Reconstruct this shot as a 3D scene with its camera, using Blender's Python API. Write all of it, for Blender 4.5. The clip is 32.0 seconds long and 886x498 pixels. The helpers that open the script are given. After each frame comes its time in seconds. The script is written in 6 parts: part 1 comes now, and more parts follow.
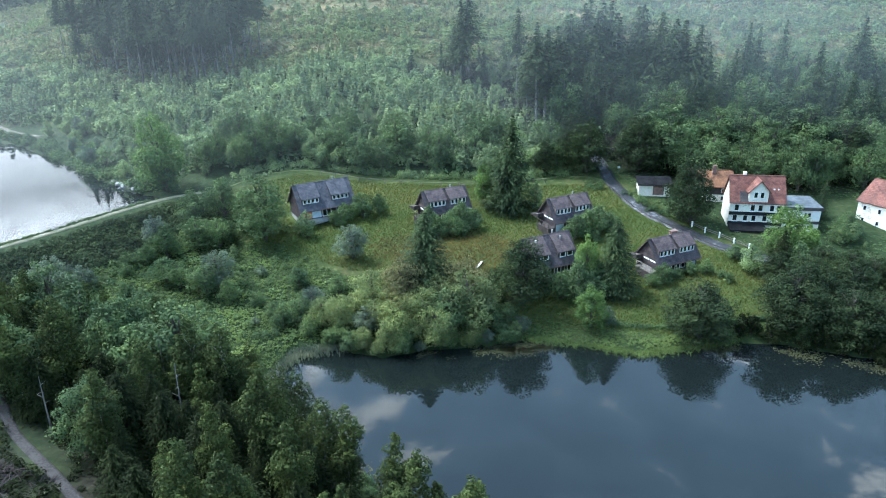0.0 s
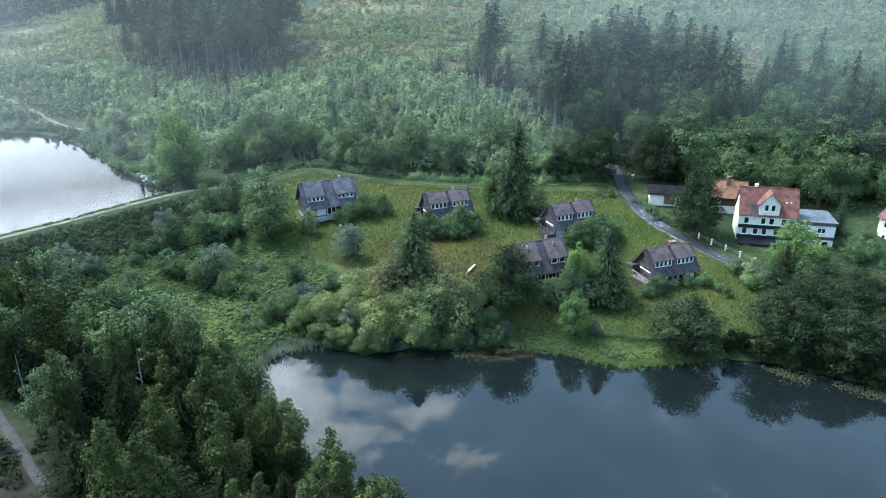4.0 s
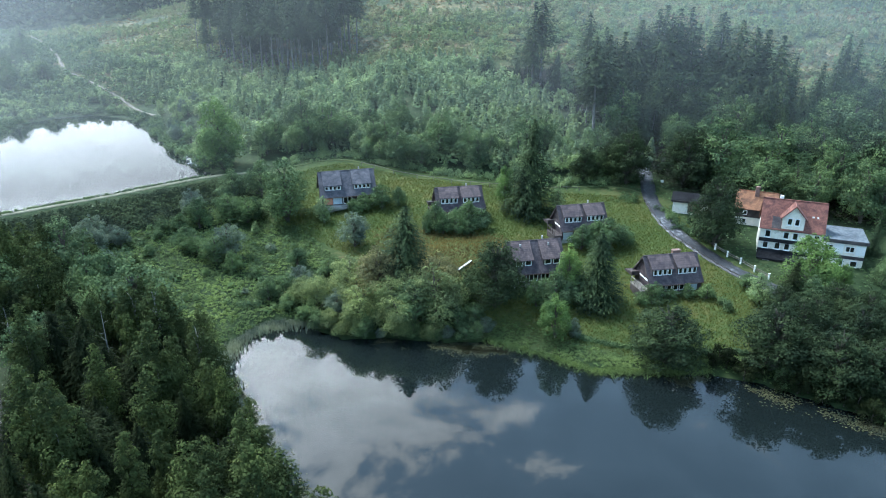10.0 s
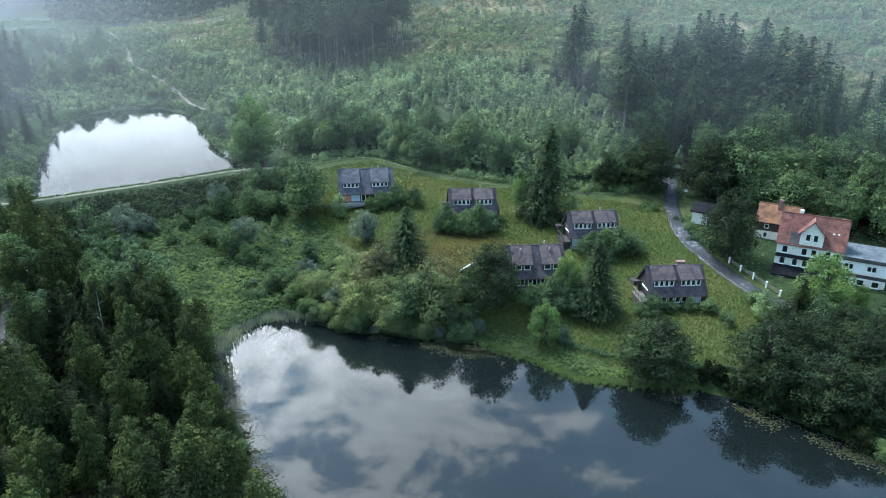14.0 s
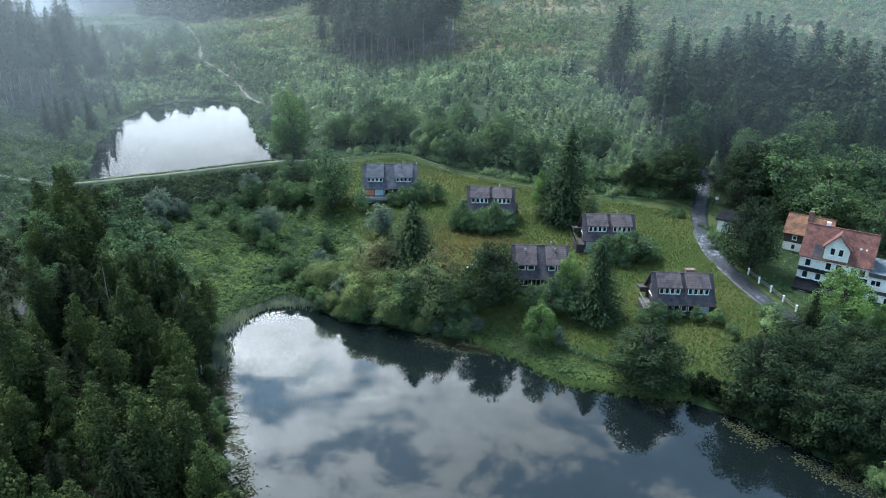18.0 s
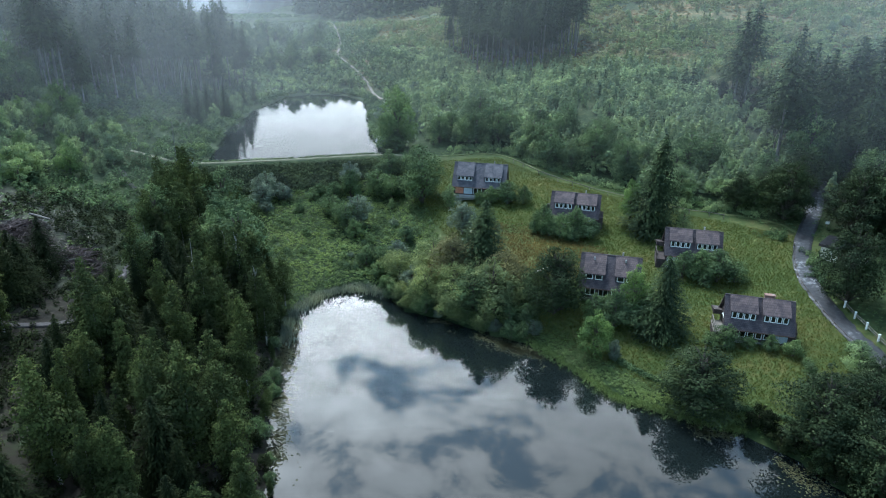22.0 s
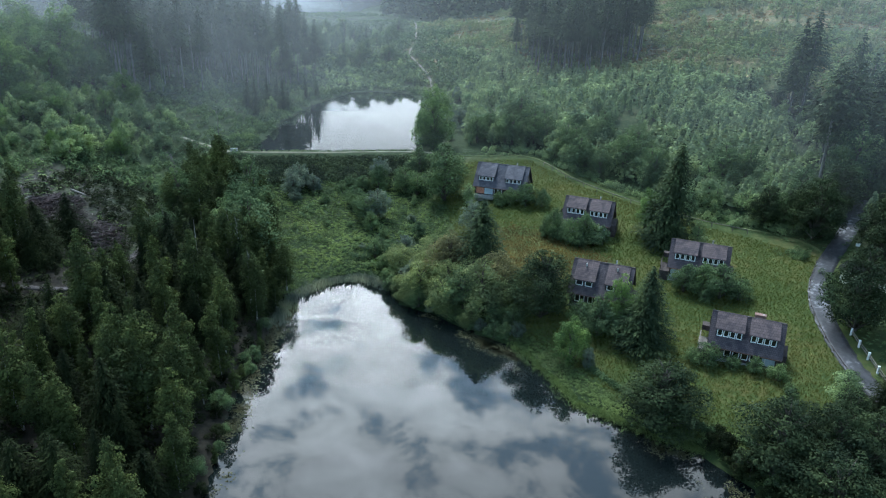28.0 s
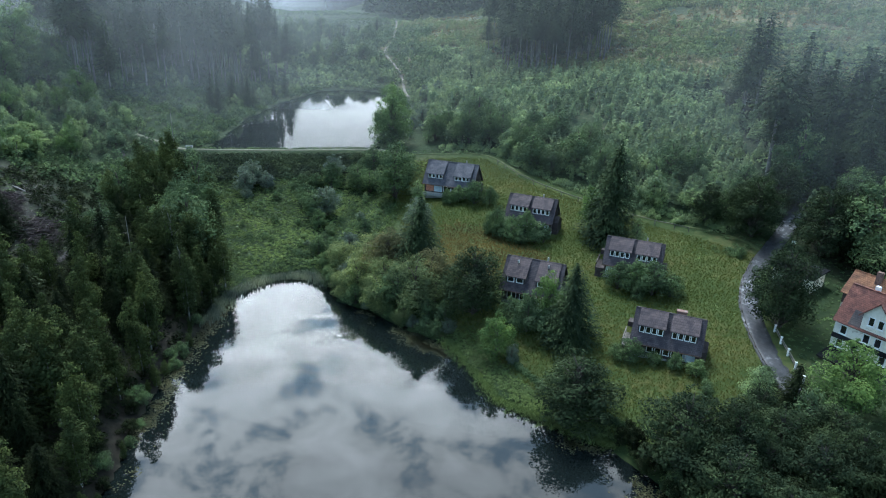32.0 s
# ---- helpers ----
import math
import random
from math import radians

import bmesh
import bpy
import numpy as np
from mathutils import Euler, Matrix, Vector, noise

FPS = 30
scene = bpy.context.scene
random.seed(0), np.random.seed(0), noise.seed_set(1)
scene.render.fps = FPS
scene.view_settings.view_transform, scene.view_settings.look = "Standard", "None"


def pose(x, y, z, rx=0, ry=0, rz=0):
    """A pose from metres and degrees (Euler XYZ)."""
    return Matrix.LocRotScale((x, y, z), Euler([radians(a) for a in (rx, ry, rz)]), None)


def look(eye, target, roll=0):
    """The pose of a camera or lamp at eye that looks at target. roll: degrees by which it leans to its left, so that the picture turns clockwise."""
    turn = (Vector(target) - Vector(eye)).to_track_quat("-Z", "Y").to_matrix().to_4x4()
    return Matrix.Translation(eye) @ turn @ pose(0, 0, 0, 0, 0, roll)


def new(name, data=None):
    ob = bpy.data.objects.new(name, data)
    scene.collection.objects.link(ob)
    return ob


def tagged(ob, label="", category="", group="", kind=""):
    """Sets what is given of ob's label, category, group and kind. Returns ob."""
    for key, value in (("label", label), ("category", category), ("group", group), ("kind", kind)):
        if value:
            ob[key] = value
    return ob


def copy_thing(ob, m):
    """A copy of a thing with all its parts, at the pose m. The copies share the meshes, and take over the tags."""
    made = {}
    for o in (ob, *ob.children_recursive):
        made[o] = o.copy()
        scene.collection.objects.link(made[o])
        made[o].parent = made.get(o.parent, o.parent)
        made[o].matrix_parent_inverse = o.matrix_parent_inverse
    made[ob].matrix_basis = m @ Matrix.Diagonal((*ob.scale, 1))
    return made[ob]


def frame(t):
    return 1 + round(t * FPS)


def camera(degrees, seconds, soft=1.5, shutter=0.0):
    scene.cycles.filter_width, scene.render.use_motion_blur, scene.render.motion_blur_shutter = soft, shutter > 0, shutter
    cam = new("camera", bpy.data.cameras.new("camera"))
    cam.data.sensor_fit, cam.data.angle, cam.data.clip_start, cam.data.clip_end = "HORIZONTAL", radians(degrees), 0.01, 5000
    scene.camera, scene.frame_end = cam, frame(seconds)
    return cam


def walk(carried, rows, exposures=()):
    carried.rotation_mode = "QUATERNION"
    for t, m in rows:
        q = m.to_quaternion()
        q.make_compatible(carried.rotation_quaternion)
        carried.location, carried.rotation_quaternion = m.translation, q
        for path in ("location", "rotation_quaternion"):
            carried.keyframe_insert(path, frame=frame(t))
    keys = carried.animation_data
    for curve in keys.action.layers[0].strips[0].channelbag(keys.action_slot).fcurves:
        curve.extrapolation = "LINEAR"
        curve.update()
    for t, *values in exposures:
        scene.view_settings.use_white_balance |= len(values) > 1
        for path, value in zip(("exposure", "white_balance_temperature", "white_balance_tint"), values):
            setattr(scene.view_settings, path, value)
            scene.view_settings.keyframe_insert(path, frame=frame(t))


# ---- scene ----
cam = camera(67.2, 32.0, soft=1.05)
METRES, EYE, TILT, LEAN, TURN = 90.0, 53.3, 0.0, 0.0, 0.0
ROWS = [
    (0.0, 0.0, 0.0, 0.0, -0.33, -22.28, 0.8),
    (0.5, 0.0154, -0.0012, 0.0011, 0.26, -22.26, 0.76),
    (1.0, 0.0311, -0.0023, 0.0023, 0.9, -22.22, 0.73),
    (1.5, 0.0467, -0.0032, 0.0027, 1.53, -22.18, 0.72),
    (2.0, 0.0623, -0.0038, 0.003, 2.17, -22.15, 0.67),
    (2.5, 0.078, -0.0043, 0.0028, 2.84, -22.12, 0.64),
    (3.0, 0.0935, -0.0045, 0.003, 3.49, -22.09, 0.59),
    (3.5, 0.1094, -0.0049, 0.0028, 4.17, -22.06, 0.57),
    (5.5, 0.1738, -0.0042, 0.0016, 7.61, -22.01, 0.43),
    (6.0, 0.1902, -0.0038, 0.0018, 8.38, -21.99, 0.41),
    (6.5, 0.206, -0.0027, 0.002, 9.05, -21.97, 0.36),
    (7.0, 0.2205, -0.0014, 0.0014, 9.66, -21.95, 0.32),
    (7.5, 0.2364, -0.0002, -0.0004, 10.32, -21.95, 0.27),
    (8.0, 0.2522, 0.0014, -0.0021, 10.98, -21.93, 0.24),
    (8.5, 0.268, 0.0034, -0.0038, 11.65, -21.9, 0.19),
    (9.0, 0.2838, 0.0055, -0.0059, 12.3, -21.88, 0.15),
    (9.5, 0.2996, 0.0077, -0.0075, 12.96, -21.86, 0.11),
    (10.0, 0.3156, 0.01, -0.0082, 13.69, -21.88, 0.06),
    (10.5, 0.3313, 0.0123, -0.009, 14.47, -21.88, 0.0),
    (11.0, 0.3471, 0.015, -0.0094, 15.24, -21.88, -0.03),
    (11.5, 0.3628, 0.0177, -0.0086, 16.01, -21.87, -0.08),
    (12.0, 0.3782, 0.0202, -0.0076, 16.77, -21.85, -0.13),
    (12.5, 0.3939, 0.0231, -0.0058, 17.53, -21.86, -0.15),
    (13.0, 0.4093, 0.0262, -0.0043, 18.28, -21.86, -0.19),
    (13.5, 0.425, 0.03, -0.0031, 19.11, -21.87, -0.22),
    (14.0, 0.4403, 0.0337, -0.0024, 19.96, -21.86, -0.25),
    (14.5, 0.4557, 0.0381, -0.0019, 20.82, -21.89, -0.27),
    (16.5, 0.5191, 0.0578, -0.0066, 24.31, -21.86, -0.37),
    (17.0, 0.5338, 0.0632, -0.0069, 25.14, -21.85, -0.42),
    (17.5, 0.5491, 0.0685, -0.0069, 25.97, -21.84, -0.47),
    (18.0, 0.5641, 0.0738, -0.0064, 26.8, -21.85, -0.51),
    (18.5, 0.5791, 0.0793, -0.0064, 27.71, -21.83, -0.54),
    (19.0, 0.5927, 0.0849, -0.0054, 28.96, -21.84, -0.62),
    (19.5, 0.6072, 0.091, -0.0054, 30.67, -21.82, -0.67),
    (20.0, 0.6212, 0.0972, -0.0049, 32.38, -21.83, -0.74),
    (20.5, 0.6355, 0.1036, -0.0053, 34.08, -21.82, -0.79),
    (21.0, 0.649, 0.1103, -0.0049, 35.76, -21.83, -0.87),
    (21.5, 0.6627, 0.1174, -0.0049, 37.46, -21.84, -0.93),
    (22.0, 0.6761, 0.1249, -0.0051, 39.25, -21.84, -1.0),
    (22.5, 0.6893, 0.1325, -0.0052, 41.11, -21.85, -1.06),
    (23.0, 0.702, 0.1405, -0.0056, 42.98, -21.85, -1.14),
    (23.5, 0.715, 0.1488, -0.0057, 44.76, -21.88, -1.23),
    (24.0, 0.728, 0.1575, -0.0053, 45.24, -21.89, -1.28),
    (24.5, 0.7404, 0.1664, -0.0048, 45.73, -21.9, -1.33),
    (26.5, 0.7896, 0.2049, -0.0017, 47.68, -21.93, -1.51),
    (27.0, 0.8009, 0.2153, -0.0014, 47.94, -21.93, -1.54),
    (27.5, 0.8123, 0.2258, -0.0017, 47.9, -21.92, -1.57),
    (28.0, 0.8234, 0.2364, -0.0022, 47.86, -21.92, -1.59),
    (28.5, 0.8342, 0.247, -0.0032, 47.81, -21.93, -1.62),
    (29.0, 0.845, 0.2577, -0.0041, 47.78, -21.94, -1.63),
    (29.5, 0.8556, 0.2682, -0.0051, 47.74, -21.95, -1.66),
    (30.0, 0.8662, 0.2787, -0.0055, 47.71, -21.96, -1.67),
    (30.5, 0.8762, 0.289, -0.0054, 47.66, -21.96, -1.71),
    (31.0, 0.8863, 0.2992, -0.0048, 47.63, -21.96, -1.74),
    (31.5, 0.8961, 0.309, -0.0036, 47.59, -21.97, -1.77),
    (32.0, 0.9055, 0.3186, -0.0016, 47.55, -21.97, -1.8),
]
walk(cam, [(t, pose(0, 0, EYE, TILT, LEAN, TURN) @ pose(METRES * x, METRES * y, METRES * z, 90 + pitch, roll, yaw)) for t, x, y, z, yaw, pitch, roll in ROWS],
     exposures=[(0.0, .92, 5250, 4), (9.0, .82, 5250, 4), (14.0, .68, 5300, 4), (19.0, .50, 5300, 4), (23.0, .36, 5300, 4), (28.0, .25, 5300, 4), (32.0, .20, 5300, 4)])

# ---- sky, sun, exposure
SUN_AZ, SUN_EL = 66.0, 60.0   # degrees to the left of +y, above the horizon
BANK_AZ, BANK_EL = 62.0, 22.0  # the brightest bank of cloud
world = bpy.data.worlds.new("sky")
scene.world = world
world.use_nodes = True


def link_nodes(tree):
    """Short hands for a node tree: add(type, inputs, **settings) and join(from, to)."""
    def add(kind, values=(), **settings):
        n = tree.nodes.new(kind)
        if "operation" in settings:
            n.operation = settings["operation"]
        if "data_type" in settings:
            n.data_type = settings["data_type"]
        if "blend_type" in settings:
            n.blend_type = settings["blend_type"]
        if "interpolation_type" in settings:
            n.interpolation_type = settings["interpolation_type"]
        if "attribute_name" in settings:
            n.attribute_name = settings["attribute_name"]
        for k, v in dict(values).items():
            if isinstance(v, bpy.types.NodeSocket):
                tree.links.new(v, n.inputs[k])
            else:
                n.inputs[k].default_value = v
        return n
    return add


def ramp(add, fac, stops):
    r = add("ShaderNodeValToRGB", {0: fac})
    e = r.color_ramp.elements
    while len(e) < len(stops):
        e.new(.5)
    for el, (p, c) in zip(e, stops):
        el.position, el.color = p, (*c, 1) if len(c) == 3 else c
    return r.outputs[0]


wt = world.node_tree
wt.nodes.clear()
add = link_nodes(wt)
sky = add("ShaderNodeTexSky")
sky.sky_type, sky.sun_disc, sky.sun_elevation, sky.sun_rotation = "NISHITA", False, radians(SUN_EL), radians(-SUN_AZ)
sky.altitude, sky.air_density, sky.dust_density, sky.ozone_density = 500, 1.0, 2.0, 1.5
way = add("ShaderNodeTexCoord").outputs["Generated"]
xyz = add("ShaderNodeSeparateXYZ", {0: way})
zz = add("ShaderNodeMath", {0: xyz.outputs[2], 1: .06}, operation="MAXIMUM").outputs[0]
px = add("ShaderNodeMath", {0: xyz.outputs[0], 1: zz}, operation="DIVIDE").outputs[0]
py = add("ShaderNodeMath", {0: xyz.outputs[1], 1: zz}, operation="DIVIDE").outputs[0]
flat = add("ShaderNodeCombineXYZ", {0: px, 1: py, 2: 3.7}).outputs[0]
puffs = add("ShaderNodeTexNoise", {"Vector": flat, "Scale": 6.0, "Detail": 8.0, "Roughness": .62, "Distortion": .3}).outputs[0]
banks = add("ShaderNodeTexNoise", {"Vector": flat, "Scale": 1.7, "Detail": 2.0}).outputs[0]
both = add("ShaderNodeMath", {0: puffs, 1: 1.35, 2: add("ShaderNodeMath", {0: banks, 1: .45}, operation="MULTIPLY").outputs[0]}, operation="MULTIPLY_ADD").outputs[0]
sunward = add("ShaderNodeVectorMath", {0: way, 1: (-math.sin(radians(BANK_AZ)) * math.cos(radians(BANK_EL)), math.cos(radians(BANK_AZ)) * math.cos(radians(BANK_EL)), math.sin(radians(BANK_EL)))}, operation="DOT_PRODUCT").outputs["Value"]
deck = add("ShaderNodeVectorMath", {0: way, 1: (-math.sin(radians(60)) * math.cos(radians(30)), math.cos(radians(60)) * math.cos(radians(30)), .5)}, operation="DOT_PRODUCT").outputs["Value"]
near = add("ShaderNodeMapRange", {0: deck, 1: .60, 2: .88, 3: 0.0, 4: 1.0}, interpolation_type="SMOOTHSTEP").outputs[0]
low = add("ShaderNodeMapRange", {0: xyz.outputs[2], 1: .34, 2: .52, 3: .42, 4: 0.0}).outputs[0]
cover = add("ShaderNodeMapRange", {0: near, 1: 0.0, 2: 1.0, 3: -.02, 4: .31}).outputs[0]
cover = add("ShaderNodeMath", {0: cover, 1: add("ShaderNodeMath", {0: low, 1: near}, operation="MULTIPLY").outputs[0]}, operation="ADD").outputs[0]
amount = add("ShaderNodeMath", {0: both, 1: cover}, operation="ADD").outputs[0]
mask = add("ShaderNodeMapRange", {0: amount, 1: 1.03, 2: 1.22, 3: .02, 4: 1.0}, interpolation_type="SMOOTHSTEP").outputs[0]
veil = add("ShaderNodeMapRange", {0: xyz.outputs[2], 1: .2, 2: .34, 3: 1.0, 4: 0.0}).outputs[0]
mask = add("ShaderNodeMath", {0: mask, 1: add("ShaderNodeMath", {0: veil, 1: near}, operation="MULTIPLY").outputs[0]}, operation="MAXIMUM").outputs[0]
glow = add("ShaderNodeMapRange", {0: sunward, 1: .62, 2: 1.0, 3: 0.0, 4: 1.0}).outputs[0]
glow = add("ShaderNodeMath", {0: glow, 1: 1.8}, operation="POWER").outputs[0]
bright = add("ShaderNodeMapRange", {0: glow, 1: 0.0, 2: 1.0, 3: 2.0, 4: 6.3}).outputs[0]
folds = add("ShaderNodeMapRange", {0: puffs, 1: .40, 2: .66, 3: .74, 4: 1.15}).outputs[0]
folds = add("ShaderNodeMix", {0: veil, 2: folds, 3: 1.0}, data_type="FLOAT").outputs[0]
bright = add("ShaderNodeMath", {0: bright, 1: folds}, operation="MULTIPLY").outputs[0]
shelf = ramp(add, xyz.outputs[2], [(.0, (1.1, 1.1, 1.1)), (.11, (.5, .5, .5)), (.25, (.22, .22, .22)), (.37, (1.2, 1.2, 1.2)), (.46, (1.1, 1.1, 1.1)), (.66, (.78, .78, .78))])
bright = add("ShaderNodeMath", {0: bright, 1: shelf}, operation="MULTIPLY").outputs[0]
cloud = add("ShaderNodeVectorMath", {0: (1.0, .96, .895), "Scale": bright}, operation="SCALE").outputs[0]
dome = add("ShaderNodeVectorMath", {0: sky.outputs[0], 1: (.146, .149, .134)}, operation="MULTIPLY").outputs[0]
haze = add("ShaderNodeVectorMath", {0: (.182, .233, .268), "Scale": bright}, operation="SCALE").outputs[0]
dome = add("ShaderNodeVectorMath", {0: dome, 1: haze}, operation="ADD").outputs[0]
blend = add("ShaderNodeMix", {0: mask, 4: dome, 5: cloud}, data_type="VECTOR")
bg = add("ShaderNodeBackground", {0: blend.outputs[1], 1: 1.0})
add("ShaderNodeOutputWorld", {0: bg.outputs[0]})

sun_data = bpy.data.lights.new("sun", "SUN")
sun_data.energy, sun_data.angle, sun_data.color = 3.2, radians(14), (1.0, .97, .92)
sun = new("sun", sun_data)
sun.matrix_basis = look((-math.sin(radians(SUN_AZ)) * 300, math.cos(radians(SUN_AZ)) * 300, 300 * math.tan(radians(SUN_EL))), (0, 0, 0))

# ---- materials


def material(name, build, rough=.9, bump=0.0, bump_scale=8.0, metal=0.0, spec=.3, thin=0.0):
    """build(add, place) gives the base colour socket; place is in object metres. thin: share of light that passes through."""
    m = bpy.data.materials.new(name)
    m.use_nodes = True
    t = m.node_tree
    t.nodes.clear()
    a = link_nodes(t)
    at = a("ShaderNodeTexCoord").outputs["Object"]
    col = build(a, at)
    p = a("ShaderNodeBsdfPrincipled", {"Base Color": col, "Roughness": rough, "Metallic": metal, "Specular IOR Level": spec})
    if bump:
        n = a("ShaderNodeTexNoise", {"Vector": at, "Scale": bump_scale, "Detail": 4.0})
        b = a("ShaderNodeBump", {"Strength": bump, "Distance": .1, "Height": n.outputs[0]})
        t.links.new(b.outputs[0], p.inputs["Normal"])
    out = p.outputs[0]
    if thin:
        tr = a("ShaderNodeBsdfTranslucent", {"Color": col})
        out = a("ShaderNodeMixShader", {0: thin, 1: out, 2: tr.outputs[0]}).outputs[0]
    a("ShaderNodeOutputMaterial", {0: out})
    return m


def mottled(c1, c2, big=.6, small=7.0, c3=None):
    """Two colours in two sizes of noise, with a third for stains, or for the lane's painted sheen."""
    def build(a, at):
        n1 = a("ShaderNodeTexNoise", {"Vector": at, "Scale": big, "Detail": 3.0}).outputs[0]
        n2 = a("ShaderNodeTexNoise", {"Vector": at, "Scale": small, "Detail": 5.0}).outputs[0]
        s = a("ShaderNodeMath", {0: n1, 1: n2}, operation="ADD").outputs[0]
        stops = [(.38, c1), (.56, c2)] + ([(.64, c3)] if c3 else [])
        return ramp(a, a("ShaderNodeMath", {0: s, 1: .5}, operation="MULTIPLY").outputs[0], stops)
    return build


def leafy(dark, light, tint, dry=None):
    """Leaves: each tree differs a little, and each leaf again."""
    if dry is None:
        dark, light, tint = [(r_, g_, b_ * 1.32) for r_, g_, b_ in (dark, light, tint)]

    def build(a, at):
        r = a("ShaderNodeObjectInfo").outputs["Random"]
        isl = a("ShaderNodeNewGeometry").outputs["Random Per Island"]
        n = a("ShaderNodeTexNoise", {"Vector": at, "Scale": .5, "Detail": 2.0}).outputs[0]
        k = a("ShaderNodeMath", {0: isl, 1: n}, operation="ADD").outputs[0]
        base = ramp(a, a("ShaderNodeMath", {0: k, 1: .5}, operation="MULTIPLY").outputs[0], [(.12, dark), (.85, light)])
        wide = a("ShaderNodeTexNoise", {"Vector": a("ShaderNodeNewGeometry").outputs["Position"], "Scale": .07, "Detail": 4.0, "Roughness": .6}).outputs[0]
        if dry:
            base = a("ShaderNodeMix", {0: a("ShaderNodeMapRange", {0: wide, 1: .44, 2: .62, 3: 0.0, 4: .6}).outputs[0], 6: base, 7: (*dry, 1)}, data_type="RGBA").outputs[2]
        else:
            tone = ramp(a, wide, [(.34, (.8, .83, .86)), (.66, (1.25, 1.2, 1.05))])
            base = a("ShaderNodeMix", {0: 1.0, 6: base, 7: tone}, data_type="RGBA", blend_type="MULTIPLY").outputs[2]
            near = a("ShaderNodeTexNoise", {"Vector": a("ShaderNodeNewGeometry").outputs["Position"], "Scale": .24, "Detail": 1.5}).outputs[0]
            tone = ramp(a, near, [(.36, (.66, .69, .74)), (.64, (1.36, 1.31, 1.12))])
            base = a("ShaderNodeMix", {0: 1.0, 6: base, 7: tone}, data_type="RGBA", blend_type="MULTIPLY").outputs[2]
        w = a("ShaderNodeMath", {0: r, 1: .32 if dry is None else 0.0}, operation="MULTIPLY").outputs[0]
        return a("ShaderNodeMix", {0: w, 6: base, 7: (*tint, 1)}, data_type="RGBA", blend_type="MIX").outputs[2]
    return build


def shingled(c1, c2, row):
    """Rows of small roof shingles with their joints."""
    def build(a, at):
        b = a("ShaderNodeTexBrick", {"Vector": a("ShaderNodeCombineXYZ", {0: a("ShaderNodeSeparateXYZ", {0: at}).outputs[0], 1: a("ShaderNodeSeparateXYZ", {0: at}).outputs[2]}).outputs[0],
                  "Color1": (*c1, 1), "Color2": (*c2, 1), "Mortar": (*[v * .55 for v in c1], 1), "Scale": 1.0, "Mortar Size": .014, "Brick Width": row * 1.3, "Row Height": row})
        n = a("ShaderNodeTexNoise", {"Vector": at, "Scale": .9, "Detail": 5.0}).outputs[0]
        st = ramp(a, n, [(.35, (.55, .55, .6)), (.65, (1.15, 1.1, 1.05))])
        return a("ShaderNodeMix", {0: 1.0, 6: b.outputs[0], 7: st}, data_type="RGBA", blend_type="MULTIPLY").outputs[2]
    return build


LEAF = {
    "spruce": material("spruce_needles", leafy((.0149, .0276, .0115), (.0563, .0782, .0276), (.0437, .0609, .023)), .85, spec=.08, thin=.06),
    # needles of the forest spruces; on undergrowth this dark colour paints the shade
    "fir": material("dark_needles_and_shaded_leaves", leafy((.00605, .0101, .00403), (.0262, .0343, .0101), (.0192, .0262, .00806)), .85, spec=.06, thin=.04),
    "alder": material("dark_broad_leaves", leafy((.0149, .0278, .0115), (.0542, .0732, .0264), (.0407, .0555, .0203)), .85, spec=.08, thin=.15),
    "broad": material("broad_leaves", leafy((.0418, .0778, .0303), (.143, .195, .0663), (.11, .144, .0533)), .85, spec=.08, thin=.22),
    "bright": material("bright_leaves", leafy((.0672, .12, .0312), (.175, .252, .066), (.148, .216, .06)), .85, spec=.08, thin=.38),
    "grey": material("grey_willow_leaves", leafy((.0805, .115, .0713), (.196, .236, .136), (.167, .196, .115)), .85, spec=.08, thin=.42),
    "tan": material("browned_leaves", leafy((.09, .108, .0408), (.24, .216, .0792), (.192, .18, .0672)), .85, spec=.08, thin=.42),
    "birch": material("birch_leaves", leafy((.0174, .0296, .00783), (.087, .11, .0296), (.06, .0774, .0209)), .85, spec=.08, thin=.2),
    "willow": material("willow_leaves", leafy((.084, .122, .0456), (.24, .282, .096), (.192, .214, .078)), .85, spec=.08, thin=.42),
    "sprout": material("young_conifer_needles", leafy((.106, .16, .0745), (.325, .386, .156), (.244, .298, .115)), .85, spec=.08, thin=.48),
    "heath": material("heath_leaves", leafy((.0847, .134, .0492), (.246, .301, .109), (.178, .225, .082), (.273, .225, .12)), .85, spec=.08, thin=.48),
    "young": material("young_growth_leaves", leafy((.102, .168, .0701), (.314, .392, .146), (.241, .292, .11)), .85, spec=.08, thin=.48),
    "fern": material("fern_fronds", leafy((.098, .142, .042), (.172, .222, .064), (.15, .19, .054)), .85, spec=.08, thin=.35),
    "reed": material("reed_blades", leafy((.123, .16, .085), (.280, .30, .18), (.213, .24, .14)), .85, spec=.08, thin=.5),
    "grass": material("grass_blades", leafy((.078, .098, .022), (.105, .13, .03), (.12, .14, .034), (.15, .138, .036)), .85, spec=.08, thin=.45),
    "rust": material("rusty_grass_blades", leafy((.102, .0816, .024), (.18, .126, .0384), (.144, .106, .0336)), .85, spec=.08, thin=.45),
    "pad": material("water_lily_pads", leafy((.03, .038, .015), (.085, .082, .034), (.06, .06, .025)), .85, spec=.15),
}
M_BARK = material("bark", mottled((.045, .038, .03), (.11, .095, .08), 1.0, 9.0), .95, .4, 12)
M_PALE = material("pale_trunk", mottled((.11, .105, .095), (.25, .235, .21), 1.0, 6.0), .9, .2, 10)
M_BIRCH = material("birch_bark", mottled((.20, .19, .17), (.40, .385, .355), 1.2, 5.0, (.05, .045, .04)), .85)
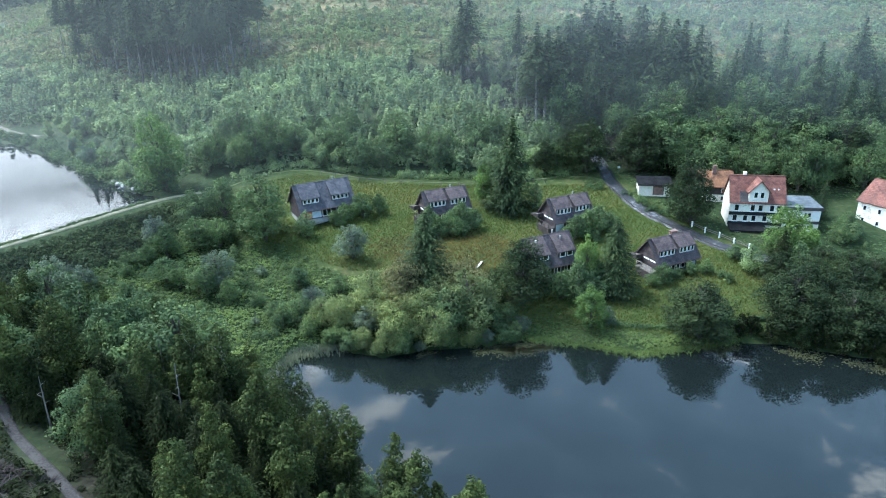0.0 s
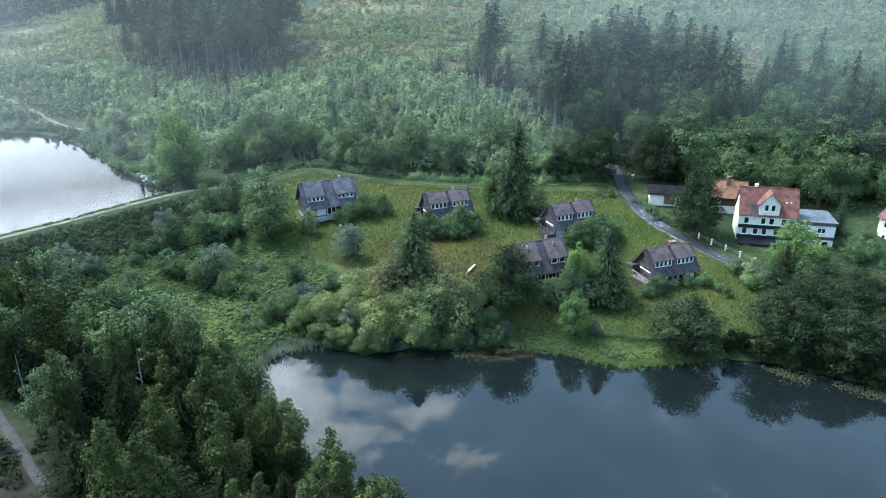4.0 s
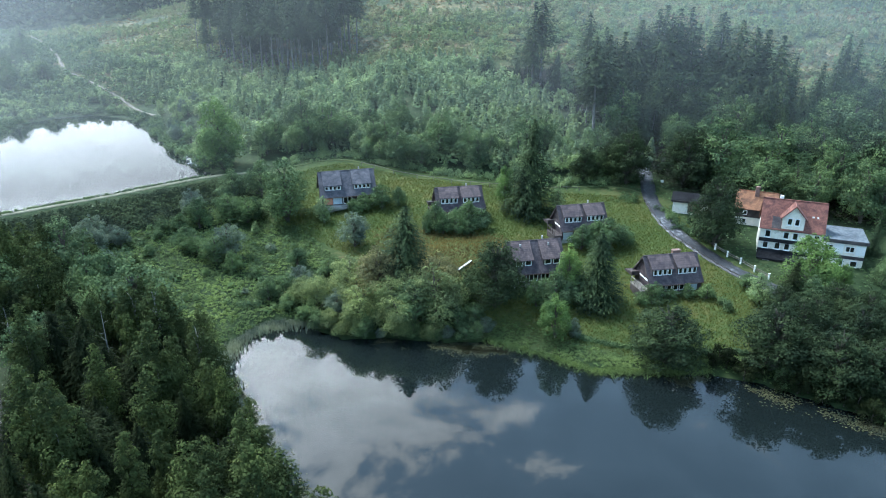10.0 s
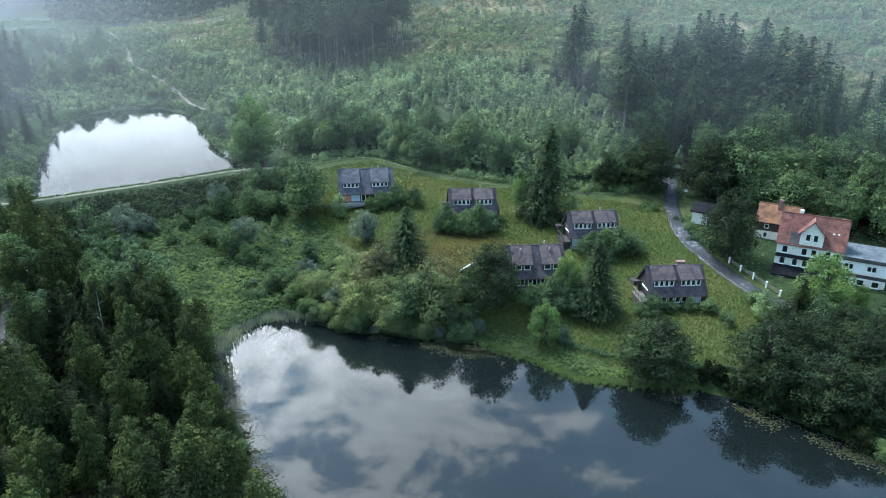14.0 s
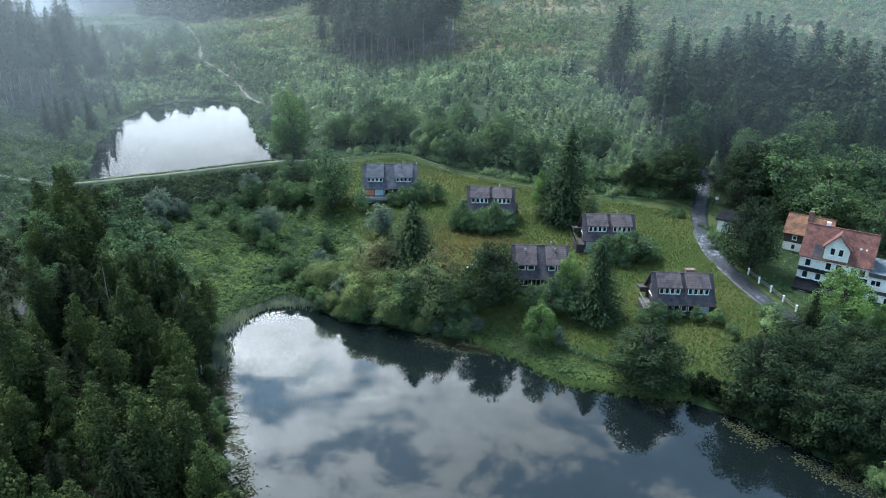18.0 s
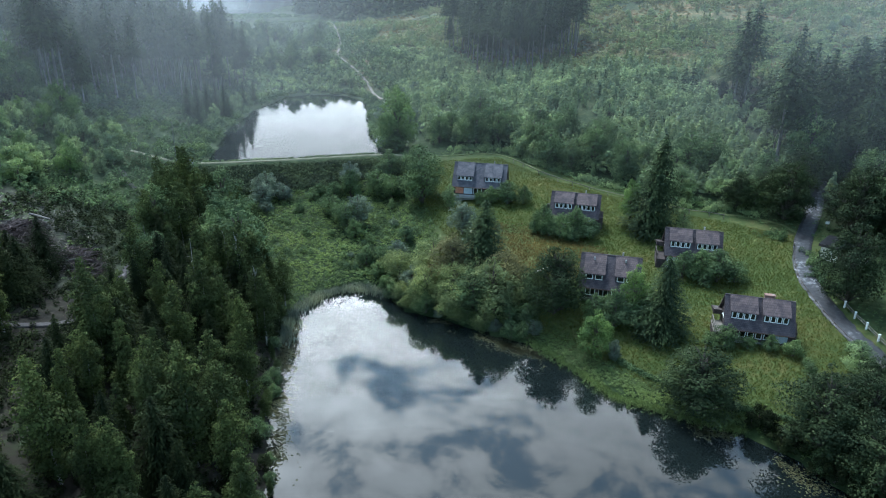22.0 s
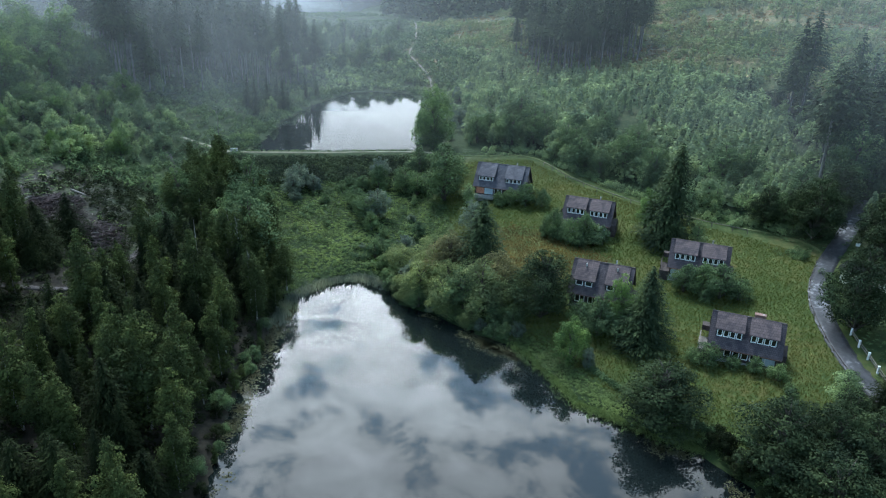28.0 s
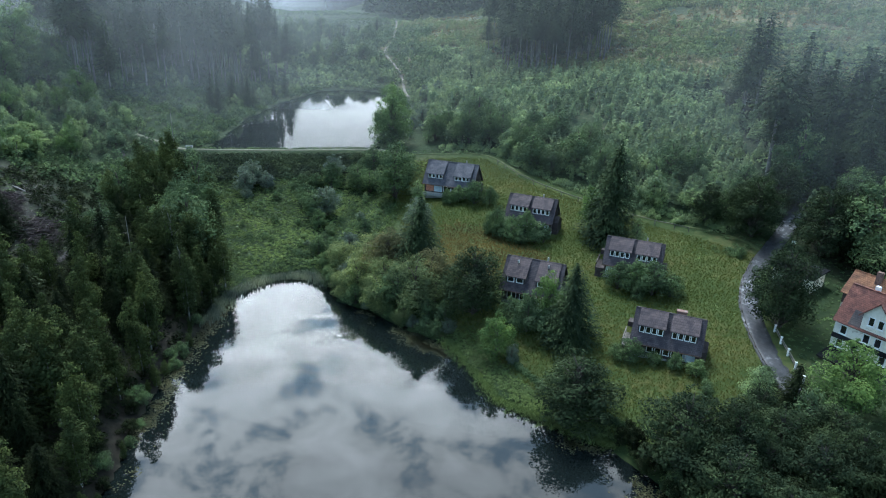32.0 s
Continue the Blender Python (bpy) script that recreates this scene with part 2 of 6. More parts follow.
# the pale third colour paints the sky's sheen on wet patches
M_ASPHALT = material("worn_asphalt_painted_sheen", mottled((.022, .023, .025), (.055, .055, .058), .2, 1.6, (.2, .2, .205)), .5, .15, 20, spec=.35)
M_GRAVEL = material("pale_gravel", mottled((.09, .08, .062), (.19, .17, .135), .5, 5.0), .95, .3, 15)
M_TRACK = material("grassy_track", mottled((.06, .078, .024), (.095, .108, .038), .5, 4.0), .95, .3, 10)
M_CREST = material("pale_grassy_gravel", mottled((.085, .09, .05), (.17, .165, .11), .5, 4.0), .95, .3, 10)
M_DIRT = material("muddy_trail", mottled((.03, .026, .025), (.065, .058, .055), .5, 4.0), .9, .3, 8)
M_SLATE = material("dark_roof_shingles", shingled((.062, .052, .058), (.094, .080, .086), .22), .72, .25, 14)
M_SLATE_BLUE = material("slate_shingles", shingled((.07, .072, .085), (.105, .105, .12), .22), .7, .25, 14)
M_DORMER = material("brown_dormer_tiles", shingled((.084, .064, .064), (.122, .094, .092), .24), .75, .25, 14)
M_REDTILE = material("red_clay_tiles", shingled((.17, .075, .058), (.245, .11, .082), .24), .8, .25, 14)
M_ORANGETILE = material("orange_clay_tiles", shingled((.22, .11, .058), (.30, .15, .08), .24), .8, .25, 14)
M_SHINGLEWALL = material("brown_shingle_cladding", shingled((.064, .052, .054), (.10, .08, .082), .25), .8, .2, 14)
M_BAND = material("dark_slate_band", shingled((.07, .062, .062), (.10, .09, .09), .25), .75, .2, 14)
M_PLASTER = material("weathered_white_plaster", mottled((.74, .68, .57), (.87, .82, .71), .35, 2.5, (.60, .53, .43)), .9, .1, 20)
M_CREAM = material("cream_plaster", mottled((.58, .55, .46), (.72, .69, .60), .4, 3.0), .9, .1, 20)
M_WHITE = material("white_window_paint", mottled((.76, .75, .72), (.87, .86, .83), 1.0, 8.0), .5)
M_BLUEPANEL = material("pale_blue_panel", mottled((.42, .50, .56), (.58, .64, .68), .8, 5.0), .6)
M_WOOD = material("weathered_boards", mottled((.09, .08, .07), (.20, .18, .155), 1.2, 9.0), .85, .3, 20)
M_DARKWOOD = material("dark_stained_boards", mottled((.035, .028, .026), (.075, .06, .055), 1.2, 9.0), .8, .3, 20)
M_FELT = material("grey_roofing_felt", mottled((.07, .08, .088), (.15, .165, .178), .25, 2.0), .6, .1, 10, spec=.3)
M_BLACKFELT = material("black_roofing_felt", mottled((.008, .008, .009), (.022, .022, .024), .5, 3.0), .95, .1, 10, spec=.05)
M_CONCRETE = material("concrete", mottled((.24, .24, .23), (.40, .39, .37), .6, 5.0), .9, .2, 12)
M_BRICK = material("chimney_brick", mottled((.13, .085, .07), (.24, .15, .12), 2.0, 9.0), .9, .3, 15)
M_ORANGE = material("orange_painted_board", mottled((.42, .16, .10), (.60, .28, .18), 2.0, 6.0), .7)
M_RUST = material("rusty_iron", mottled((.05, .04, .035), (.13, .08, .055), 2.0, 8.0), .7, metal=.4)
M_BRUSH = material("dead_brushwood", mottled((.035, .026, .024), (.11, .085, .08), .8, 5.0), .95)


def plain(name, colour, rough, spec=.5):
    return material(name, lambda a, at: ramp(a, a("ShaderNodeTexNoise", {"Vector": at, "Scale": .7}).outputs[0], [(.3, [v * .7 for v in colour]), (.7, colour)]), rough, spec=spec)


M_DARKGLASS = plain("black_window_glass", (.014, .016, .019), .06, .9)


def water_material():
    m = bpy.data.materials.new("still_water")
    m.use_nodes = True
    t = m.node_tree
    t.nodes.clear()
    a = link_nodes(t)
    at = a("ShaderNodeTexCoord").outputs["Object"]
    p = a("ShaderNodeBsdfPrincipled", {"Base Color": (.007, .010, .0095, 1), "Roughness": .015, "IOR": 1.5})
    n = a("ShaderNodeTexNoise", {"Vector": at, "Scale": .35, "Detail": 3.0})
    b = a("ShaderNodeBump", {"Strength": .02, "Distance": .1, "Height": n.outputs[0]})
    t.links.new(b.outputs[0], p.inputs["Normal"])
    a("ShaderNodeOutputMaterial", {0: p.outputs[0]})
    return m


M_WATER = water_material()

# ---- terrain
LAKE_Z, POND_Z, FAR_Z, CREST_Z = -1.0, 9.8, 27.0, 10.7
LAKE = [(-23.5, 89.5), (-26, 81), (-22, 71.5), (-10, 60.4), (0, 51.4), (12.3, 42.4), (27, 28), (40, -20), (90, -70), (220, -60), (260, 30), (140, 66),
        (82, 79), (67, 85), (56, 90), (46, 92.5), (37, 90), (30, 89), (22, 91.5), (14, 94), (7, 92), (-2, 91), (-10, 89), (-18, 92)]
POND = [(-85, 99), (-73, 115), (-61, 137), (-78, 149), (-108, 177), (-124, 191), (-140, 197), (-152, 190), (-154, 178), (-138, 151), (-116, 126)]
FAR_POND = [(-402, 352), (-396, 312), (-428, 296), (-480, 318), (-530, 400), (-462, 406), (-416, 372)]
DAM = [(-90, 92), (-84, 98), (-72, 114), (-60, 132), (-52, 137)]


def seg_dist(x, y, pts, closed):
    d = np.full(np.shape(x), 1e9)
    n = len(pts)
    for i in range(n if closed else n - 1):
        (ax, ay), (bx, by) = pts[i], pts[(i + 1) % n]
        ux, uy = bx - ax, by - ay
        k = np.clip(((x - ax) * ux + (y - ay) * uy) / (ux * ux + uy * uy), 0, 1)
        d = np.minimum(d, np.hypot(x - ax - k * ux, y - ay - k * uy))
    return d


def inside(x, y, pts):
    c = np.zeros(np.shape(x), bool)
    n = len(pts)
    for i in range(n):
        (ax, ay), (bx, by) = pts[i], pts[(i + 1) % n]
        if ay != by:
            c ^= ((ay > y) != (by > y)) & (x < (bx - ax) * (y - ay) / (by - ay) + ax)
    return c


def signed(x, y, pts):
    return np.where(inside(x, y, pts), -1, 1) * seg_dist(x, y, pts, True)


def wobble(x, y):
    return (np.sin(x * .31 + 1.3 * np.sin(y * .17)) + np.sin(y * .37 + 1.1 * np.sin(x * .23)) + .6 * np.sin(x * .83 + y * .57) + .5 * np.sin(y * 1.1 - x * .6)) / 3


def smin(a, b, k):
    h = np.clip(.5 + .5 * (b - a) / k, 0, 1)
    return b * (1 - h) + a * h - k * h * (1 - h)


def valley(x, y):
    """Along the valley from the dam, and across it."""
    return -(x + 67) * .75 + (y - 115) * .66, (x + 67) * .66 + (y - 115) * .75


def height(x, y):
    x, y = np.asarray(x, float), np.asarray(y, float)
    along, q = valley(x, y)
    floor = np.interp(along, [-300, -52, -12, 0, 110, 187, 390, 900, 3000], [-.6, -.4, 4.5, 8.5, 9.5, 19.5, 26, 50, 150])
    s = y - 91
    north = LAKE_Z + .8 + .15 * s + .1 * np.clip(s - 60, 0, 70) + .03 * np.clip(s - 130, 0, None) + np.clip(.06 * (20 - x), 0, 3)
    north = north + 2 * np.exp(-((x - 12) / 13) ** 2 - ((s - 20) / 13) ** 2)
    north = smin(north, floor + .25 * np.clip(q - np.interp(along, [-60, -10], [12, 20]), 0, None), 2.0)
    south = floor + np.interp(along, [120, 280], [.28, .05]) * np.clip(np.interp(along, [-45, -5], [0, -22]) - q, 0, 50) + np.interp(along, [200, 290], [.12, .03]) * np.clip(-q - 50, 0, None)
    z = -smin(-north, -south, 1.5)
    z = z + .25 * wobble(x, y) + np.clip(np.hypot(x + 20, y - 100) / 400 - .3, 0, 1) * 3 * wobble(x * .13, y * .13)
    sp = signed(x, y, POND)
    z = np.where(sp < 0, POND_Z - .3 - .25 * np.minimum(-sp, 8), np.where((sp < 30) & (along > 0), np.minimum(np.maximum(z, POND_Z + .25 - .2 * np.clip(sp - 6, 0, 30)), POND_Z + .25 + .45 * sp), z))
    dd = seg_dist(x, y, DAM, False)
    crest = CREST_Z - .5 * np.clip(dd - 1.7, 0, None)
    z = np.where(sp < 0, np.maximum(z, np.where(sp > -2.5, CREST_Z - .75 * np.clip(dd - 1.4, 0, None), z)), np.maximum(z, crest))
    sf = signed(x, y, FAR_POND)
    z = np.where(sf < 0, FAR_Z - .3 - .6 * np.minimum(-sf, 8), np.where(sf < 60, np.minimum(np.maximum(z, FAR_Z + .4), FAR_Z + .4 + .25 * sf), z))
    sl = signed(x, y, LAKE) + .5 * wobble(x * 2.1, y * 2.1)
    z = np.where(sl < 0, LAKE_Z - .15 - .3 * np.minimum(-sl, 8), np.minimum(np.maximum(z, LAKE_Z + .25 + .04 * np.minimum(sl, 10)), LAKE_Z + .25 + .45 * sl))
    return z
# ---- end terrain


# ---- mesh helpers
def sheet(name, verts, faces, mat, smooth=False):
    """A mesh from arrays of vertices and of equal faces."""
    verts, faces = np.asarray(verts, np.float32), np.asarray(faces, np.int32)
    me = bpy.data.meshes.new(name)
    k = faces.shape[1]
    me.vertices.add(len(verts))
    me.vertices.foreach_set("co", verts.ravel())
    me.loops.add(faces.size)
    me.loops.foreach_set("vertex_index", faces.ravel())
    me.polygons.add(len(faces))
    me.polygons.foreach_set("loop_start", np.arange(0, faces.size, k, dtype=np.int32))
    me.update(calc_edges=True)
    if smooth:
        me.polygons.foreach_set("use_smooth", np.ones(len(faces), bool))
    me.materials.append(mat)
    return me


def part(name, bm, mat, parent, label=""):
    """Links a bmesh or a mesh as one object under a thing or a part."""
    if isinstance(bm, bmesh.types.BMesh):
        me = bpy.data.meshes.new(name)
        bm.normal_update()
        bm.to_mesh(me)
        bm.free()
        me.materials.append(mat)
    else:
        me = bm
    ob = new(name, me)
    ob.parent = parent
    return tagged(ob, label)


def box(x0, x1, y0, y1, z0, z1, bm=None, bevel=0.0):
    b = bm or bmesh.new()
    r = bmesh.ops.create_cube(b, size=1, matrix=Matrix.LocRotScale(((x0 + x1) / 2, (y0 + y1) / 2, (z0 + z1) / 2), None, (x1 - x0, y1 - y0, z1 - z0)))
    if bevel:
        es = list({e for v in r["verts"] for e in v.link_edges})
        bmesh.ops.bevel(b, geom=es, offset=bevel, segments=1, affect="EDGES")
    return b


def prism(poly, x0, x1, bm=None):
    """A polygon in (y, z), drawn out along x."""
    b = bm or bmesh.new()
    va = [b.verts.new((x0, y, z)) for y, z in poly]
    vb = [b.verts.new((x1, y, z)) for y, z in poly]
    n = len(poly)
    b.faces.new(va)
    b.faces.new(vb[::-1])
    for i in range(n):
        b.faces.new((va[i], vb[i], vb[(i + 1) % n], va[(i + 1) % n]))
    bmesh.ops.recalc_face_normals(b, faces=b.faces[:])
    return b


def thing(name, label, category, m, group="", kind=""):
    e = new(name)
    e.empty_display_size = .5
    e.matrix_basis = m
    return tagged(e, label, category, group, kind)


def at_ground(x, y, turn=0, lift=0.0):
    return pose(x, y, float(height(x, y)) + lift, 0, 0, turn)


# ---- ground and water
def spread(a, b, step, far, n):
    mid = np.arange(a, b + step, step)
    g = np.geomspace(step, far, n)
    return np.concatenate([a - g[::-1], mid, mid[-1] + g])


gx, gy = spread(-170, 110, 1.5, 2600, 46), spread(20, 235, 1.5, 2600, 46)
gx = np.unique(np.concatenate([gx[(gx < -560) | (gx > -171)], np.arange(-560, -172, 7.0)]))
gy = np.unique(np.concatenate([gy[(gy > 450) | (gy < 236)], np.arange(240, 450, 7.0)]))
GX, GY = np.meshgrid(gx, gy)
GZ = height(GX, GY)
nx, ny = len(gx), len(gy)
idx = np.arange(nx * ny).reshape(ny, nx)
gf = np.stack([idx[:-1, :-1], idx[:-1, 1:], idx[1:, 1:], idx[1:, :-1]], -1).reshape(-1, 4)

LAWN = [(-45, 140), (-38, 122), (-20, 112), (-4, 104), (14, 96), (36, 92), (50, 94), (58, 105), (57, 118), (48, 133), (40, 150), (0, 149), (-35, 150)]
CLEARCUT = [(-42, 50), (-52, 58), (-66, 60), (-76, 54), (-72, 40), (-58, 34), (-44, 38)]


SHORE_WOOD = [(-22, 73), (-6, 62), (5, 52), (17, 43), (32, 26), (22, 8), (2, 0), (-26, -6), (-54, 14), (-56, 34), (-40, 46), (-38, 55), (-50, 66), (-72, 80), (-76, 88), (-60, 86), (-42, 80), (-30, 74)]
BACK_WOOD = [(-6, 216), (2, 202), (24, 186), (40, 160), (48, 152), (72, 143), (125, 146), (150, 172), (150, 196), (70, 196), (44, 208), (16, 224)]


def soft(poly, w):
    return np.clip(.5 - signed(GX, GY, poly) / w, 0, 1)


def ground_material():
    m = bpy.data.materials.new("ground_cover")
    m.use_nodes = True
    t = m.node_tree
    t.nodes.clear()
    a = link_nodes(t)
    at = a("ShaderNodeTexCoord").outputs["Object"]
    n1 = a("ShaderNodeTexNoise", {"Vector": at, "Scale": .09, "Detail": 4.0}).outputs[0]
    n2 = a("ShaderNodeTexNoise", {"Vector": at, "Scale": .9, "Detail": 6.0}).outputs[0]
    n3 = a("ShaderNodeTexNoise", {"Vector": at, "Scale": .028, "Detail": 3.0}).outputs[0]
    mixed = a("ShaderNodeMath", {0: a("ShaderNodeMath", {0: n1, 1: n2}, operation="ADD").outputs[0], 1: .5}, operation="MULTIPLY").outputs[0]
    scrub = ramp(a, mixed, [(.34, (.014, .026, .009)), (.5, (.026, .042, .014)), (.62, (.045, .058, .022)), (.7, (.085, .075, .04))])
    lawn = ramp(a, mixed, [(.38, (.045, .068, .017)), (.48, (.062, .082, .021)), (.56, (.082, .092, .026)), (.64, (.108, .10, .03))])
    soil = ramp(a, mixed, [(.38, (.022, .02, .018)), (.52, (.06, .052, .046)), (.62, (.055, .07, .03))])
    bare = ramp(a, mixed, [(.4, (.05, .066, .022)), (.52, (.10, .096, .038)), (.6, (.24, .165, .085))])
    la = a("ShaderNodeAttribute", attribute_name="lawn").outputs["Fac"]
    so = a("ShaderNodeAttribute", attribute_name="soil").outputs["Fac"]
    fa = a("ShaderNodeAttribute", attribute_name="upland").outputs["Fac"]
    fb = a("ShaderNodeMath", {0: fa, 1: a("ShaderNodeMapRange", {0: n3, 1: .42, 2: .6}).outputs[0]}, operation="MULTIPLY").outputs[0]
    c = a("ShaderNodeMix", {0: la, 6: scrub, 7: lawn}, data_type="RGBA").outputs[2]
    c = a("ShaderNodeMix", {0: fb, 6: c, 7: bare}, data_type="RGBA").outputs[2]
    li = a("ShaderNodeAttribute", attribute_name="litter").outputs["Fac"]
    needles = ramp(a, mixed, [(.38, (.012, .011, .008)), (.55, (.03, .026, .018)), (.66, (.03, .04, .016))])
    c = a("ShaderNodeMix", {0: li, 6: c, 7: needles}, data_type="RGBA").outputs[2]
    c = a("ShaderNodeMix", {0: so, 6: c, 7: soil}, data_type="RGBA").outputs[2]
    p = a("ShaderNodeBsdfPrincipled", {"Base Color": c, "Roughness": .95, "Specular IOR Level": .2})
    b = a("ShaderNodeBump", {"Strength": .6, "Distance": .3, "Height": n2})
    t.links.new(b.outputs[0], p.inputs["Normal"])
    a("ShaderNodeOutputMaterial", {0: p.outputs[0]})
    return m


M_GROUND = ground_material()
gm = sheet("ground", np.stack([GX, GY, GZ], -1).reshape(-1, 3), gf, M_GROUND, True)
for key, vals in (("lawn", soft(LAWN, 10)), ("soil", np.clip(soft(CLEARCUT, 14) + .35 * wobble(GX * .8, GY * .8) * (soft(CLEARCUT, 20) > 0), 0, 1)), ("litter", np.maximum(soft(SHORE_WOOD, 5), soft(BACK_WOOD, 8))), ("upland", np.clip((GY - 190) / 40, 0, 1) * np.clip((GX + 270) / 70, 0, 1))):
    gm.attributes.new(key, "FLOAT", "POINT").data.foreach_set("value", vals.ravel().astype(np.float32))
tagged(new("ground", gm), "grassy and scrubby valley ground with cleared slopes", "ground", kind="structure")


def water(name, poly, z, label):
    bm = bmesh.new()
    cx, cy = sum(p[0] for p in poly) / len(poly), sum(p[1] for p in poly) / len(poly)
    grown = []
    for x, y in poly:
        d = math.hypot(x - cx, y - cy)
        grown.append((x + (x - cx) / d * 3.0, y + (y - cy) / d * 3.0))
    f = bm.faces.new([bm.verts.new((x, y, z)) for x, y in grown])
    if f.normal.z < 0:
        f.normal_flip()
    bmesh.ops.triangulate(bm, faces=[f])
    bmesh.ops.recalc_face_normals(bm, faces=bm.faces[:])
    for f in bm.faces:
        if f.normal.z < 0:
            f.normal_flip()
    tagged(part(name, bm, M_WATER, None), label, "water", kind="structure")


water("lake_water", LAKE, LAKE_Z, "still dark lake mirroring a cloudy sky")
water("pond_water", POND, POND_Z, "still upper pond held by an earth dam, mirroring pale sky")
water("far_pond_water", FAR_POND, FAR_Z, "distant pale pond higher up the valley")


def smooth_line(pts, step=1.2):
    p = [Vector(q) for q in pts]
    out = []
    for i in range(len(p) - 1):
        a, b, c, d = p[max(i - 1, 0)], p[i], p[i + 1], p[min(i + 2, len(p) - 1)]
        n = max(2, int((c - b).length / step))
        for k in range(n):
            t = k / n
            out.append(.5 * (2 * b + (c - a) * t + (2 * a - 5 * b + 4 * c - d) * t * t + (3 * b - a - 3 * c + d) * t ** 3))
    return out + [p[-1]]


def strip(name, pts, width, mat, label, category, lift=.12):
    """A road or path laid over the ground, with edges that go down into it."""
    line = smooth_line(pts)
    rows = []
    rng = random.Random(len(pts) * 7 + int(width * 10))
    for i, p in enumerate(line):
        d = (line[min(i + 1, len(line) - 1)] - line[max(i - 1, 0)]).normalized()
        nrm = Vector((-d.y, d.x))
        w = width / 2 * (1 + rng.uniform(-.05, .05))
        row = []
        for k, dz in ((-1.06, -.5), (-1, 0), (-.5, .03), (0, .04), (.5, .03), (1, 0), (1.06, -.5)):
            q = p + nrm * (w * k)
            row.append((q.x, q.y, float(height(q.x, q.y)) + lift + dz))
        zs = sum(r[2] for r in row[1:-1]) / 5
        rows.append([(x, y, z if j in (0, 6) else .35 * z + .65 * zs) for j, (x, y, z) in enumerate(row)])
    v = np.array(rows).reshape(-1, 3)
    n = len(rows)
    f = [(i * 7 + j, i * 7 + j + 1, (i + 1) * 7 + j + 1, (i + 1) * 7 + j) for i in range(n - 1) for j in range(6)]
    return tagged(new(name, sheet(name, v, np.array(f)[:, ::-1], mat, True)), label, category, kind="structure")


strip("road", [(36, 172), (38.5, 158), (39.5, 148), (41.5, 139), (45, 131), (50.5, 123.5), (57, 117), (64, 112), (74, 106), (90, 99)], 3.1, M_ASPHALT, "narrow worn asphalt lane, sheen of wet patches painted pale", "road")
strip("dam_path", [(-96, 86), (-90, 92), (-84, 98), (-72, 114), (-60, 132), (-52, 138)], 1.4, M_CREST, "grassy gravel path along the dam crest", "path", .1)
strip("field_track", [(-52, 138.2), (-44, 146), (-33, 151), (-13, 147), (9, 148), (30, 152), (38, 150)], .65, M_TRACK, "grassy track along the upper edge of the meadow", "path", .08)
strip("valley_path", [(-118, 195), (-132, 204.5), (-150, 218), (-169, 229.5), (-182, 236), (-196, 244.5), (-224, 272), (-286, 324), (-320, 351)], 1.1, M_GRAVEL, "pale path following the valley past the pond", "path", .15)
strip("forest_trail", [(-90, 80), (-60, 72), (-47, 60), (-37, 51.5), (-31, 45), (-33, 33), (-46, 8)], 1.1, M_DIRT, "muddy grey forest trail", "path", .12)

# ---- houses
def window(parent, x, z, w, h, y, panes=1, sill=True, frame_mat=None, name="window", glass=None):
    """A window in a wall whose outside is at y and faces -y."""
    fw = .12
    b = bmesh.new()
    box(x - w / 2, x + w / 2, y - .07, y + .06, z + h - fw, z + h, b)
    box(x - w / 2, x + w / 2, y - .07, y + .06, z, z + fw, b)
    for k in range(panes + 1):
        c = x - w / 2 + fw / 2 + (w - fw) * k / panes
        box(c - fw / 2, c + fw / 2, y - .066, y + .056, z + fw, z + h - fw, b)
    win = part(name, b, frame_mat or M_WHITE, parent, "white painted window frame")
    part("pane", box(x - w / 2 + fw, x + w / 2 - fw, y - .02, y + .02, z + fw, z + h - fw), glass or M_DARKGLASS, win, "dark glass pane")
    if sill:
        part("sill", box(x - w / 2 - .06, x + w / 2 + .06, y - .16, y + .02, z - .07, z - .003), M_WHITE, win)
    return win


